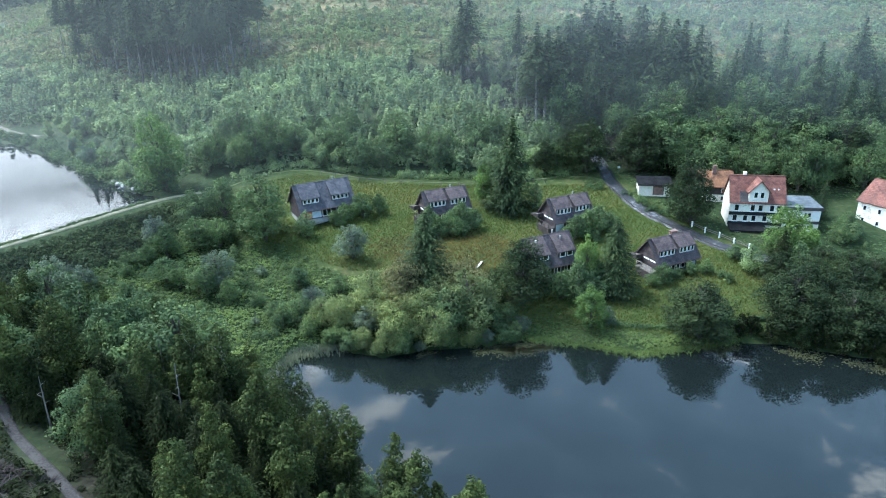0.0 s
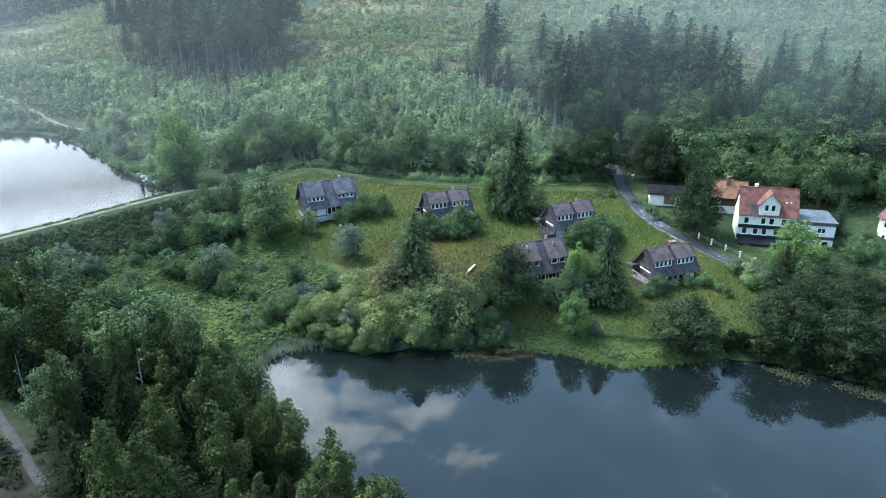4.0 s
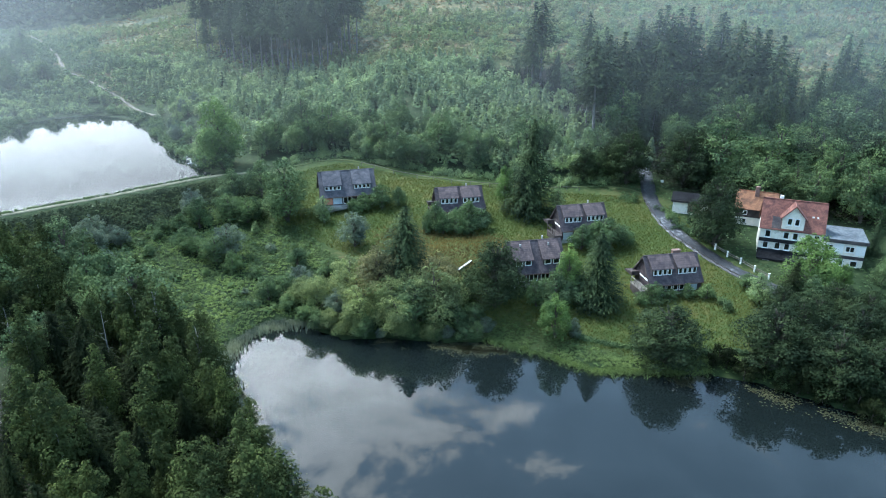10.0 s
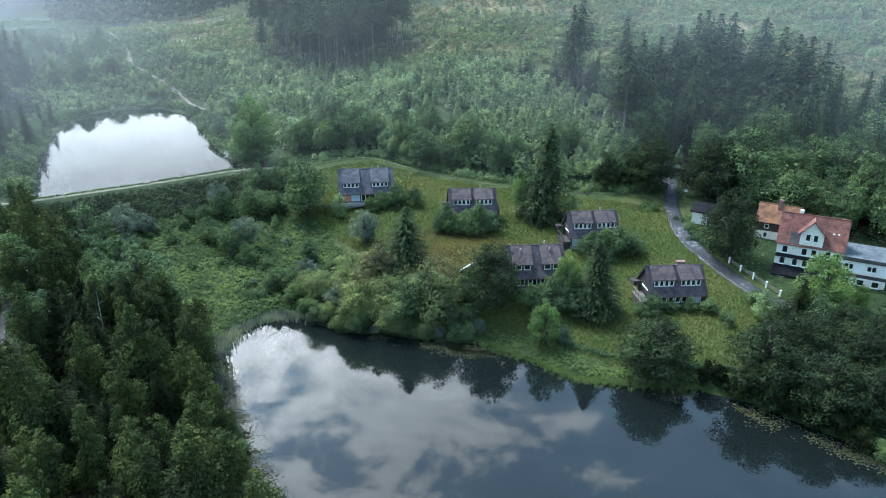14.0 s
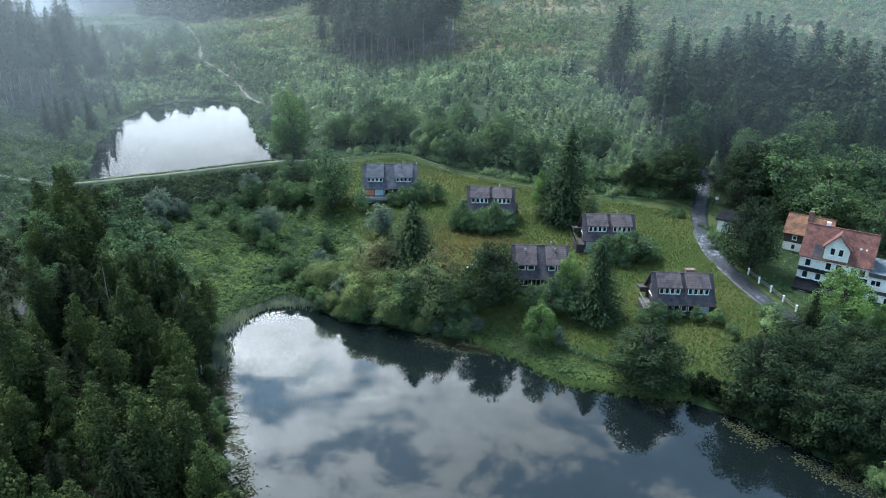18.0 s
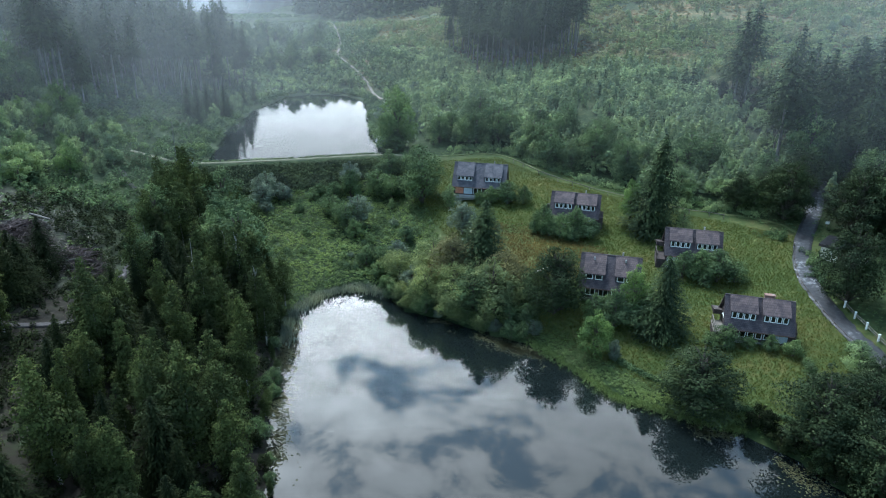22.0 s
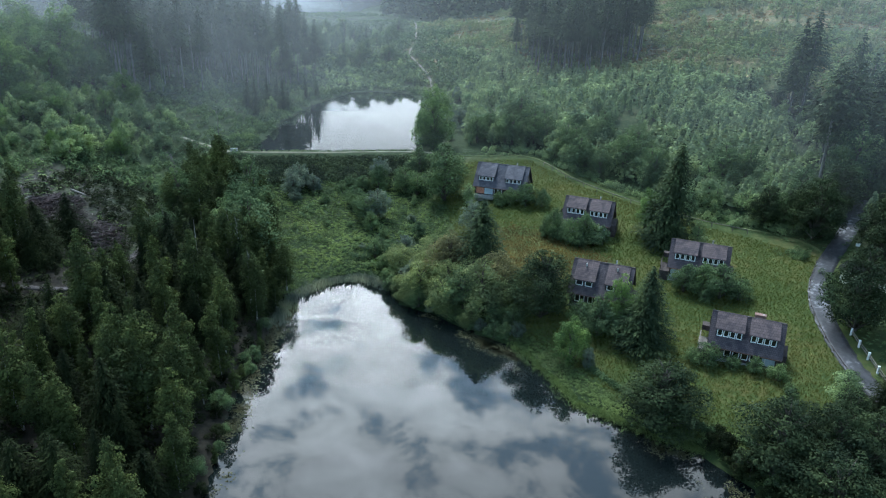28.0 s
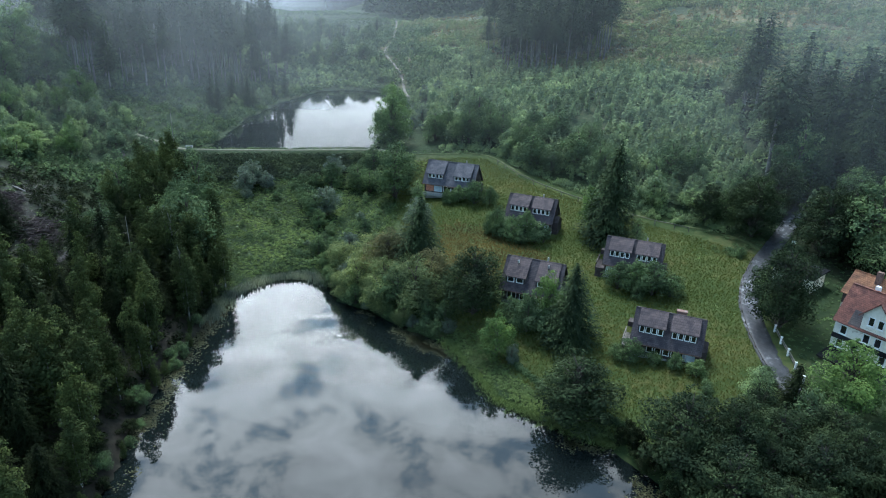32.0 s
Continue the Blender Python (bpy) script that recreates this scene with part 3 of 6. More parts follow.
def chalet(x, y, turn, base, L=9.4, ridge=6.15, wins=4, ww=.78, dorm=((-4.25, -.3), (.3, 4.25)), roof=None, front="windows", porch=True, boards=None, annex=True, stack=0.0, vents=(), label="", D=3.0, yf=-2.3, pitch=.74):
    roof = roof or M_SLATE
    h = thing("chalet", label, "house", pose(x, y, base, 0, 0, turn), "holiday chalets on the meadow")
    eave, hl = 2.5, L / 2
    k = (ridge - eave) / D
    part("plinth", box(-hl + .12, hl - .12, -D + .3, D - .3, -2.2, .25), M_CONCRETE, h, "grey concrete plinth")
    wall = part("wall", prism([(-D + .25, .25), (-D + .25, eave + .15), (0, ridge - .12), (D - .25, eave + .15), (D - .25, .25)], -hl + .12, hl - .12), M_SHINGLEWALL, h, "brown shingled gable walls")
    for sgn in (-1, 1):
        part("roof", prism([(sgn * (D + .35), eave - .35 * k), (0, ridge), (0, ridge + .2), (sgn * (D + .45), eave - .35 * k + .12)], -hl - .25, hl + .25), roof, h, "weathered dark shingle roof slope")
        part("barge_board", prism([(sgn * (D + .4), eave - .4 * k - .1), (0, ridge - .1), (0, ridge + .24), (sgn * (D + .48), eave - .35 * k + .16)], -hl - .3, -hl - .253), M_DARKWOOD, h)
        part("barge_board", prism([(sgn * (D + .4), eave - .4 * k - .1), (0, ridge - .1), (0, ridge + .24), (sgn * (D + .48), eave - .35 * k + .16)], hl + .253, hl + .3), M_DARKWOOD, h)
    part("ridge_cap", box(-hl - .27, hl + .27, -.14, .14, ridge + .14, ridge + .26, bevel=.05), roof, h)
    part("gutter", box(-hl - .2, hl + .2, -D - .6, -D - .46, eave - .35 * k - .02, eave - .35 * k + .1, bevel=.03), M_RUST, h)
    for x0, x1 in dorm:
        zr, top = ridge + yf * k + .1, ridge + .25 + yf * pitch
        d = part("dormer", prism([(yf, zr - .5), (yf, top), (0, ridge + .1), (0, ridge - .6)], x0 + .12, x1 - .12), M_BAND, h, "slate hung dormer cheeks")
        part("dormer_roof", prism([(yf - .22, top - .1), (0.02, ridge + .12), (0.02, ridge + .3), (yf - .22, top + .04)], x0, x1), M_DORMER if roof is M_SLATE else roof, d, "tiled dormer roof")
        n = wins
        gap = (x1 - x0 - .5) / n
        for i in range(n):
            window(d, x0 + .25 + gap * (i + .5), zr + .1, min(ww, gap - .1), top - zr - .16, yf, sill=False)
        for v in vents:
            vx = x0 + (x1 - x0) * v
            part("vent_pipe", box(vx - .13, vx + .13, -1.25, -1.0, ridge - .5, ridge + .05, bevel=.03), M_CONCRETE, d, "grey roof vent")
    yw = -D + .25
    if front == "windows":
        for i in range(5):
            window(h, -hl + 2.6 + i * 1.15, .75, .95, 1.35, yw, 1, False)
        part("panel", box(hl - 2.2, hl - .5, yw - .06, yw + .02, .5, 1.9), M_BLUEPANEL, h, "pale blue front panel")
    elif front == "garage":
        part("panel", box(-hl + .4, -hl + 2.3, yw - .06, yw + .02, .3, 1.8), M_BLUEPANEL, h, "pale panelled door")
        for i in range(4):
            window(h, -hl + 3.4 + i * 1.4, .8, 1.0, 1.2, yw, 1, False)
    elif front == "loggia":
        part("panel", box(-hl + .5, -hl + 2.3, yw - .08, yw + .02, .5, 1.9), M_ORANGE, h, "orange painted front boards")
        part("panel", box(-hl + 2.4, -hl + 4.3, yw - .08, yw + .02, .5, 1.9), M_BLUEPANEL, h, "pale blue front panel")
        window(h, -hl + 5.5, .45, 1.9, 1.5, yw, 2, False)
        part("balcony", box(-hl + .2, hl - 4.5, -D - .9, yw, -.25, .28), M_CONCRETE, h, "pale balcony parapet")
        part("front_band", box(-hl + 2.4, hl - 4.3, yw - .05, yw + .02, 1.96, 2.3), M_WHITE, h, "white painted band above the windows")
        window(h, hl - 3.2, .7, 1.6, 1.2, yw, 2, False)
    elif front == "wide":
        for i in range(4):
            window(h, -hl + 1.8 + i * 2.1, .6, 1.6, 1.4, yw, 2, False)
    if stack:
        c = part("chimney", box(stack - .7, stack + .7, .25, .95, ridge - 1.2, ridge + .55, bevel=.04), M_BRICK, h, "broad brick chimney stack")
        part("chimney_cap", box(stack - .78, stack + .78, .18, 1.02, ridge + .56, ridge + .66), M_BRICK, c)
    part("flue", box(hl - 3.0, hl - 2.75, .5, .75, ridge - .8, ridge + .7, bevel=.03), M_CONCRETE, h, "narrow roof flue")
    if porch:
        boards = boards or M_WOOD
        p = part("porch", box(-hl - 1.45, -hl + .1, -2.9, 1.2, 1.0, 1.2), boards, h, "weathered wooden side porch deck")
        part("porch_wall", box(-hl - 1.4, -hl - 1.28, -2.8, 1.1, -1.6, .996), M_DARKWOOD, p)
        part("porch_wall", box(-hl - 1.27, -hl + .1, -2.85, -2.72, -1.6, .996), M_DARKWOOD, p)
        for i in range(4):
            part("post", box(-hl - 1.4, -hl - 1.3, -2.8 + i * 1.27, -2.7 + i * 1.27, 1.203, 2.1), boards, p)
        part("handrail", box(-hl - 1.43, -hl - 1.27, -2.85, 1.15, 2.103, 2.2), boards, p)
        for i in range(2):
            part("gable_board", box(-hl + .02, -hl + .1, -2.2 + 1.7 * i, -.8 + 1.7 * i, 2.5, 2.75), M_WHITE, p, "white board on the gable")
        part("porch_roof", prism([(1.3, 2.2), (4.0, 2.2), (4.0, 2.4), (1.3, 3.0)], -hl - 1.27, -hl + .1), M_DARKWOOD, p)
    if annex:
        part("annex", prism([(-1.6, -1.0), (-1.6, 2.0), (0, 3.0), (1.6, 2.0), (1.6, -1.0)], hl - .1, hl + 1.0), M_DARKWOOD, h, "dark boarded side annex")
    return h


chalet(41.1, 112.6, 24.5, 2.9, stack=1.4, label="brown shingled chalet with long dormers and chimney beside the lane")
chalet(25.05, 127.9, 26, 5.76, boards=M_DARKWOOD, front="garage", label="dark shingled chalet with white dormer windows and pale panelled door")
chalet(.2, 129.5, 24.5, 7.16, boards=M_DARKWOOD, front="windows", porch=True, label="weathered brown chalet half hidden behind young spruces")
chalet(18.05, 109.45, 25, 4.08, ridge=6.6, D=3.6, yf=-3.0, pitch=.82, wins=2, ww=1.2, dorm=((-4.3, -.75), (.75, 4.3)), front="wide", porch=False, vents=(.45,), label="brown shingled chalet with narrow dormers beside a broad leafy tree")
chalet(-24.8, 130.85, 29, 8.2, L=11.5, ridge=6.6, D=3.7, yf=-3.0, pitch=.8, wins=4, ww=.8, dorm=((-5.2, -1.3), (1.0, 5.0)), roof=M_SLATE_BLUE, front="loggia", porch=False, label="slate roofed chalet with orange painted front boards near the dam")


def villa():
    v = thing("villa", "white rendered three storey guest house with red tiled roof", "house", pose(63.6, 129.6, 4.6, 0, 0, -9))
    W, D = 5.1, 2.9
    wall = part("wall", prism([(-D, -1), (-D, 5.8), (0, 10.25), (D, 5.8), (D, -1)], -W, W), M_PLASTER, v, "white plastered walls")
    for s in (-1, 1):
        part("roof", prism([(s * (D + .35), 5.55), (0, 10.35), (0, 10.6), (s * (D + .45), 5.67)], -W - .3, W + .3), M_REDTILE, v, "red clay tile roof slope")
    part("ridge_cap", box(-W - .3, W + .3, -.13, .13, 10.55, 10.68, bevel=.05), M_REDTILE, v)
    part("gable_cladding", box(-W - .06, -W - .004, -D + .1, D - .1, 0, 5.7), M_CREAM, v, "cream gable wall")
    for z in (3.55, 1.5):
        part("slate_band", prism([(-D - .32, z - .38), (-D - .02, z + .24), (-D - .02, z - .42)], -W - .05, W + .05), M_BLACKFELT, v, "dark slate string course")
    g = part("gable_dormer", prism([(-D - .25, 5.75), (-D - .25, 8.2), (0.3, 8.2), (.3, 5.75)], -1.8, 1.8), M_PLASTER, v, "white gabled wall dormer")
    b = bmesh.new()
    a = [b.verts.new(p) for p in ((-1.8, -D - .25, 8.2), (1.8, -D - .25, 8.2), (0, -D - .25, 10.25), (-1.8, .3, 8.2), (1.8, .3, 8.2), (0, .3, 10.25))]
    for f in ((0, 1, 2), (3, 5, 4), (0, 2, 5, 3), (1, 4, 5, 2), (0, 3, 4, 1)):
        b.faces.new([a[i] for i in f])
    bmesh.ops.recalc_face_normals(b, faces=b.faces[:])
    part("gable", b, M_PLASTER, g)
    for s in (-1, 1):
        b = prism([(-2.2 * s, 7.75), (0, 10.3), (0, 10.5), (-2.25 * s, 7.95)], -D - .7, 0.3)
        b.transform(Matrix(((0, 1, 0, 0), (1, 0, 0, 0), (0, 0, 1, 0), (0, 0, 0, 1))))
        bmesh.ops.recalc_face_normals(b, faces=b.faces[:])
        part("gable_roof", b, M_REDTILE, g, "red tiled cross gable")
    part("roof_patch", prism([(-3.2, 5.85), (-1.95, 7.70), (-1.95, 7.78), (-3.2, 5.94)], -3.4, -1.85), M_BAND, v, "dark patched strip of roof")
    for x in (-.6, .6):
        window(g, x, 6.75, .85, 1.35, -D - .25, 1, glass=M_DARKGLASS)
    for x in (-3.8, -.75, .75, 2.9, 4.2):
        window(v, x, 3.95, .98, 1.4, -D, 1, glass=M_DARKGLASS)
    for x in (-3.9, -1.9, -.3, 1.8, 3.6):
        window(v, x, 1.8, .98, 1.35, -D, 1, glass=M_DARKGLASS)
    part("porch", box(-W + .1, 1.6, -D - 2.6, -D, -2.0, .7), M_DARKWOOD, v, "dark boarded ground floor porch")
    part("porch_roof", prism([(-D - 2.9, .62), (-D - .02, 1.2), (-D - .02, 1.35), (-D - 2.9, .8)], -W - .1, 1.9), M_BLACKFELT, v, "black felt lean-to porch roof")
    window(v, -3.6, -.4, 1.2, .8, -D - 2.6, 2, glass=M_DARKGLASS)
    part("skylight", box(3.0, 3.35, -1.7, -1.35, 8.0, 8.35, bevel=.04), M_WHITE, v)
    part("skylight", box(3.8, 4.1, -1.7, -1.4, 8.0, 8.35, bevel=.04), M_WHITE, v)
    c = part("chimney", box(-2.6, -2.0, .1, .7, 9.6, 11.2, bevel=.03), M_WHITE, v, "white chimney")
    w = part("wing", box(W, W + 7.0, -D - .2, D + 1.5, -2, 4.9), M_PLASTER, v, "flat roofed white side wing")
    part("wing_roof", box(W - .05, W + 7.3, -D - .5, D + 1.8, 4.904, 5.2), M_FELT, w, "grey felt flat roof")
    part("fascia", box(W, W + 7.35, -D - .56, -D - .504, 4.6, 5.25), M_BAND, w)
    for i, x in enumerate((W + 1.2, W + 4.6)):
        window(w, x, 3.0, 1.5, 1.1, -D - .2, 2, glass=M_DARKGLASS)
        part("panel", box(x + .85, x + 2.4, -D - .25, -D - .203, 2.6, 4.4), M_WHITE, w)
    part("band", box(W, W + 7.05, -D - .27, -D - .203, 1.7, 2.3), M_BAND, w, "dark band under the windows")
    for i in range(3):
        window(w, W + 1.2 + 2.2 * i, .3, 1.2, 1.2, -D - .2, 1, glass=M_DARKGLASS)


villa()


def cottage(x, y, turn, base, W, D, eave, ridge, tile, walls, label, upper=None, chimney=True):
    c = thing("cottage", label, "house", pose(x, y, base, 0, 0, turn))
    part("wall", prism([(-D, -1.5), (-D, eave), (0, ridge - .15), (D, eave), (D, -1.5)], -W, W), walls, c)
    k = (ridge - eave) / D
    for s in (-1, 1):
        part("roof", prism([(s * (D + .4), eave - .4 * k), (0, ridge), (0, ridge + .2), (s * (D + .5), eave - .4 * k + .12)], -W - .3, W + .3), tile, c)
    part("ridge_cap", box(-W - .3, W + .3, -.12, .12, ridge + .15, ridge + .26, bevel=.04), tile, c)
    if upper:
        part("cladding", box(-W - .02, W + .02, -D - .06, -D - .004, eave * .5, eave - .1), upper, c, "dark boarded upper storey")
    n = max(2, int(W * 2 / 2.6))
    for i in range(n):
        xx = -W + (i + .5) * 2 * W / n
        window(c, xx, eave * .62, .8, eave * .22, -D - .06, 1, False)
        window(c, xx, .7, .8, 1.1, -D, 1, False)
    if chimney:
        part("chimney", box(-.5, .3, -.9, -.2, ridge - 1.4, ridge + 1.3, bevel=.04), M_BRICK, c, "brick chimney")
    return c


cottage(59.4, 140.6, -10, 6.5, 3.6, 2.5, 4.1, 6.7, M_ORANGETILE, M_PLASTER, "small white house with orange tiled roof behind the guest house", M_DARKWOOD)
cottage(92.5, 127.0, -62, 4.4, 6.0, 4.5, 5.2, 8.8, M_REDTILE, M_PLASTER, "white house with red tiled roof beyond the lawn", None, False)


def shed():
    s = thing("garage", "low white garage with black felt roof and brown door", "garage", pose(47.2, 142.6, 7.9, 0, 0, -8))
    part("wall", box(-3.4, 3.4, -1.7, 2.2, -1.5, 2.2), M_PLASTER, s)
    part("roof", prism([(-2.1, 2.2), (2.6, 2.7), (2.6, 2.95), (-2.1, 2.45)], -3.8, 3.8), M_BLACKFELT, s, "black felt roof")
    part("door", box(-.4, 1.9, -1.78, -1.69, -.1, 1.85), M_BRICK, s, "brown garage door")
    part("fascia", box(-3.8, 3.8, -2.16, -2.104, 2.0, 2.45), M_DARKWOOD, s)


shed()

# ---- trees
def kites(c, nrm, size, rng, slim=.6, up=None):
    """Leaf clumps: one kite at each place c, facing nrm."""
    n = len(c)
    nrm = nrm / np.maximum(np.linalg.norm(nrm, axis=1, keepdims=True), 1e-6)
    r = rng.normal(size=(n, 3)) if up is None else up
    t = np.cross(nrm, r)
    t /= np.maximum(np.linalg.norm(t, axis=1, keepdims=True), 1e-6)
    b = np.cross(nrm, t)
    s = np.asarray(size).reshape(-1, 1)
    bend = nrm * s * .35
    v = np.stack([c + b * s - bend, c + t * s * slim, c - b * s - bend, c - t * s * slim], 1).reshape(-1, 3)
    return v


def quads(v):
    return np.arange(len(v)).reshape(-1, 4)


def tube(path, radii, sides=6):
    """A tapered stem along a path."""
    v, f = [], []
    for (x, y, z), r in zip(path, radii):
        for k in range(sides):
            a = 2 * math.pi * k / sides
            v.append((x + r * math.cos(a), y + r * math.sin(a), z))
    for i in range(len(path) - 1):
        for k in range(sides):
            f.append((i * sides + k, i * sides + (k + 1) % sides, (i + 1) * sides + (k + 1) % sides, (i + 1) * sides + k))
    return v, f


def stems(name, list_of, mat):
    v, f = [], []
    for path, radii, sides in list_of:
        a, b = tube(path, radii, sides)
        f += [tuple(i + len(v) for i in q) for q in b]
        v += a
    return sheet(name, v, f, mat, True)


def broad_crown(seed, h, w, low, lobes, leaves, size, pointed=None, bare=True):
    """A crown of many leaf clumps on uneven lobes, and the limbs that carry them. w: half width; low: where the crown begins."""
    rng = np.random.default_rng(seed)
    ch = h - low
    cen, rad = [], []
    full = float(np.interp(lobes, [14, 30, 60, 110], [.5, .42, .34, .28]))
    for i in range(lobes):
        u = (i + .5) / lobes
        zz = low + ch * (.12 + .76 * u + rng.uniform(-.08, .08))
        reach = w * math.sin(math.pi * min(.97, .30 + .64 * u)) ** .8
        a = i * 2.4 + rng.uniform(-.5, .5)
        d = reach * rng.uniform(.3, 1.02)
        if pointed:
            zz = low + ch * (.06 + .9 * u)
            reach = w * math.sin(math.pi * (.2 + .77 * u)) ** .75 + .15
            d = reach * rng.uniform(.2, .7)
        cen.append((d * math.cos(a), d * math.sin(a), zz))
        rad.append(max(.4, reach * full * rng.uniform(.58, 1.42)))
    cen, rad = np.array(cen), np.array(rad)
    share = rad ** 2 / np.sum(rad ** 2)
    pick = rng.choice(lobes, leaves, p=share)
    d = rng.normal(size=(leaves, 3))
    d /= np.linalg.norm(d, axis=1, keepdims=True)
    d[:, 2] = np.abs(d[:, 2]) * np.where(rng.random(leaves) < .78, 1, -1)
    r = rad[pick] * np.where(rng.random(leaves) < .18, rng.uniform(1.0, 1.35, leaves), rng.uniform(.74, 1.06, leaves))
    c = cen[pick] + d * r[:, None] * np.array([1, 1, .82])
    grow = w / np.percentile(np.hypot(c[:, 0], c[:, 1]), 96)
    c[:, :2] *= grow
    c[:, 2] = low * .75 + (c[:, 2] - c[:, 2].min()) * (h - low * .75) / np.ptp(c[:, 2])
    cen[:, :2] *= grow
    nrm = d + rng.normal(size=(leaves, 3)) * .27 + np.array([0, 0, .28])
    v = kites(c, nrm, size * rng.uniform(.6, 1.35, leaves), rng)
    limbs = [([(0, 0, -.6), (.05, .03, low * .6), (.1, 0, low + ch * .35), (0, .1, low + ch * .75)], [w * .075 + .08, w * .06 + .05, w * .04, .03], 7)]
    if not bare:
        limbs = [([(0, 0, -.6), (.05, .03, low + ch * .2), (.1, 0, low + ch * .6)], [w * .05 + .05, w * .04 + .03, .03], 7)]
    for i in range(0, lobes, 2) if bare else ():
        x, y, z = cen[i]
        limbs.append(([(0, 0, max(low * .7, z - ch * .25)), (x * .5, y * .5, z - ch * .08), (x, y, z)], [w * .035 + .02, w * .02 + .02, .02], 5))
    return v, limbs


def spruce_crown(seed, h, w, low, whorls, size, ragged=.25, thick=0):
    """Drooping branch sprays in whorls up a straight stem."""
    rng = np.random.default_rng(seed)
    cs, ns, ss, ups = [], [], [], []
    for i in range(whorls):
        u = (i + rng.uniform(0, .8)) / whorls
        z = low + (h - low) * u
        reach = w * (1 - u) ** .68 * (.75 + .25 * min(1, u * 6)) + .12
        nb = max(4, int(9 * (1 - u) + 4)) + thick
        a0 = rng.uniform(0, 6.28)
        for k in range(nb):
            a = a0 + 6.283 * k / nb + rng.uniform(-.25, .25)
            L = reach * rng.uniform(1 - ragged, 1 + ragged * .6)
            steps = max(2, int(L / (size * .8)))
            for j in range(steps):
                q = (j + .6) / steps
                x, y = math.cos(a) * L * q, math.sin(a) * L * q
                zz = z - L * (.42 * q - .14 * q * q) + rng.uniform(-.08, .08) * size
                side = rng.uniform(-.35, .35) * L * .35
                cs.append((x - math.sin(a) * side, y + math.cos(a) * side, zz))
                ns.append((math.cos(a) * .6 + rng.normal() * .35, math.sin(a) * .6 + rng.normal() * .35, .9))
                ups.append((math.cos(a) + .35 * rng.normal(), math.sin(a) + .35 * rng.normal(), -.3))
                ss.append(size * rng.uniform(.7, 1.25) * (1.1 - .35 * q))
    cs.append((0, 0, h)), ns.append((1, 0, .1)), ups.append((0, 1, 0)), ss.append(size * .9)
    cs, ns, ups = np.array(cs), np.array(ns), np.array(ups)
    v = kites(cs, ns, np.array(ss), rng, .34, ups)
    return v, [([(0, 0, -.6), (0, 0, h * .5), (0, 0, h * .97)], [.009 * h + .03, .006 * h + .02, .015], 6)]


def tree_kind(name, category, label, crown, limbs, leaf, bark):
    t = thing(name, label, category, pose(0, 0, -500))
    part("trunk", stems("trunk", limbs, bark), None, t)
    part("crown", sheet("crown", crown, quads(crown), leaf), None, t)
    return t


KINDS, USED = {}, set()


def kind(key, h, made):
    KINDS.setdefault(key, []).append((h, made))


for i in range(4):
    v, l = broad_crown(10 + i, 12, 4.4 + .3 * i, 1.0, 46 + 2 * i, 6000, .185)
    kind("broad", 12, tree_kind("broadleaf_tree", "tree", "dense dark green broadleaf tree with a rounded uneven crown", v, l, LEAF["broad"], M_BARK))
for i in range(3):
    v, l = broad_crown(15 + i, 12, 4.2, .25, 50 + 2 * i, 6000, .18)
    kind("full", 12, tree_kind("broadleaf_tree", "tree", "dense broadleaf tree leafy down to the ground", v, l, LEAF["broad"], M_BARK))
for i in range(3):
    v, l = broad_crown(95 + i, 14, 5.0, .3, 110, 13000, .165)
    kind("large", 14, tree_kind("broadleaf_tree", "tree", "big round broadleaf tree at the edge of the wood", v, l, LEAF["alder"], M_BARK))
for i in range(2):
    v, l = broad_crown(20 + i, 12, 4.4, .8, 44, 6500, .18)
    kind("bright", 12, tree_kind("leafy_tree", "tree", "fresh light green broadleaf tree with a loose crown", v, l, LEAF["bright"], M_BARK))
    v, l = broad_crown(30 + i, 7, 2.9, .2, 32, 4200, .14)
    kind("grey", 7, tree_kind("willow_bush", "bush", "grey green willow bush in rough grass", v, l, LEAF["grey"], M_BARK))
    v, l = broad_crown(35 + i, 8, 3.6, .2, 40, 5600, .14)
    kind("tan", 8, tree_kind("browned_bush", "bush", "tall bush with browning leaves at the lake shore", v, l, LEAF["tan"], M_BARK))
for i in range(3):
    v, l = broad_crown(25 + i, 8, 3.6, .15, 40, 5600, .14)
    kind("thin", 8, tree_kind("willow_bush", "bush", "tall yellow green willow bush at the lake shore", v, l, LEAF["willow"], M_BARK))
for i in range(4):
    v, l = broad_crown(40 + i, 7, 3.1, .15, 30, 3800, .15)
    kind("bush", 7, tree_kind("bush", "bush", "dense green bush with many stems", v, l, LEAF["broad"], M_BARK))
for i in range(3):
    v, l = broad_crown(45 + i, 7, 3.1, .15, 16, 1900, .2)
    kind("scrub", 7, tree_kind("shrub", "shrub", "dense fresh green shrub on the cleared slope", v, l, LEAF["young"], M_BARK))
    # shade below the trees is put into these bushes' leaf colour
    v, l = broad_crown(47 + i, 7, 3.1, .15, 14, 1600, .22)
    kind("under", 7, tree_kind("understorey_bush", "bush", "bush below the trees, leaf colour darkened for shade", v, l, LEAF["fir"], M_BARK))
    v, l = broad_crown(50 + i, 9, 2.3, .3, 30, 2600, .155, True)
    kind("young", 9, tree_kind("young_tree", "tree", "young slender broadleaf tree at the edge of the wood", v, l, LEAF["young"], M_BARK))
    v, l = broad_crown(55 + i, 15, 1.9, 8.4, 20, 1700, .15, True)
    kind("bare", 15, tree_kind("birch_tree", "tree", "slim birch with a long bare pale trunk and thin crown", v, l, LEAF["birch"], M_BIRCH))
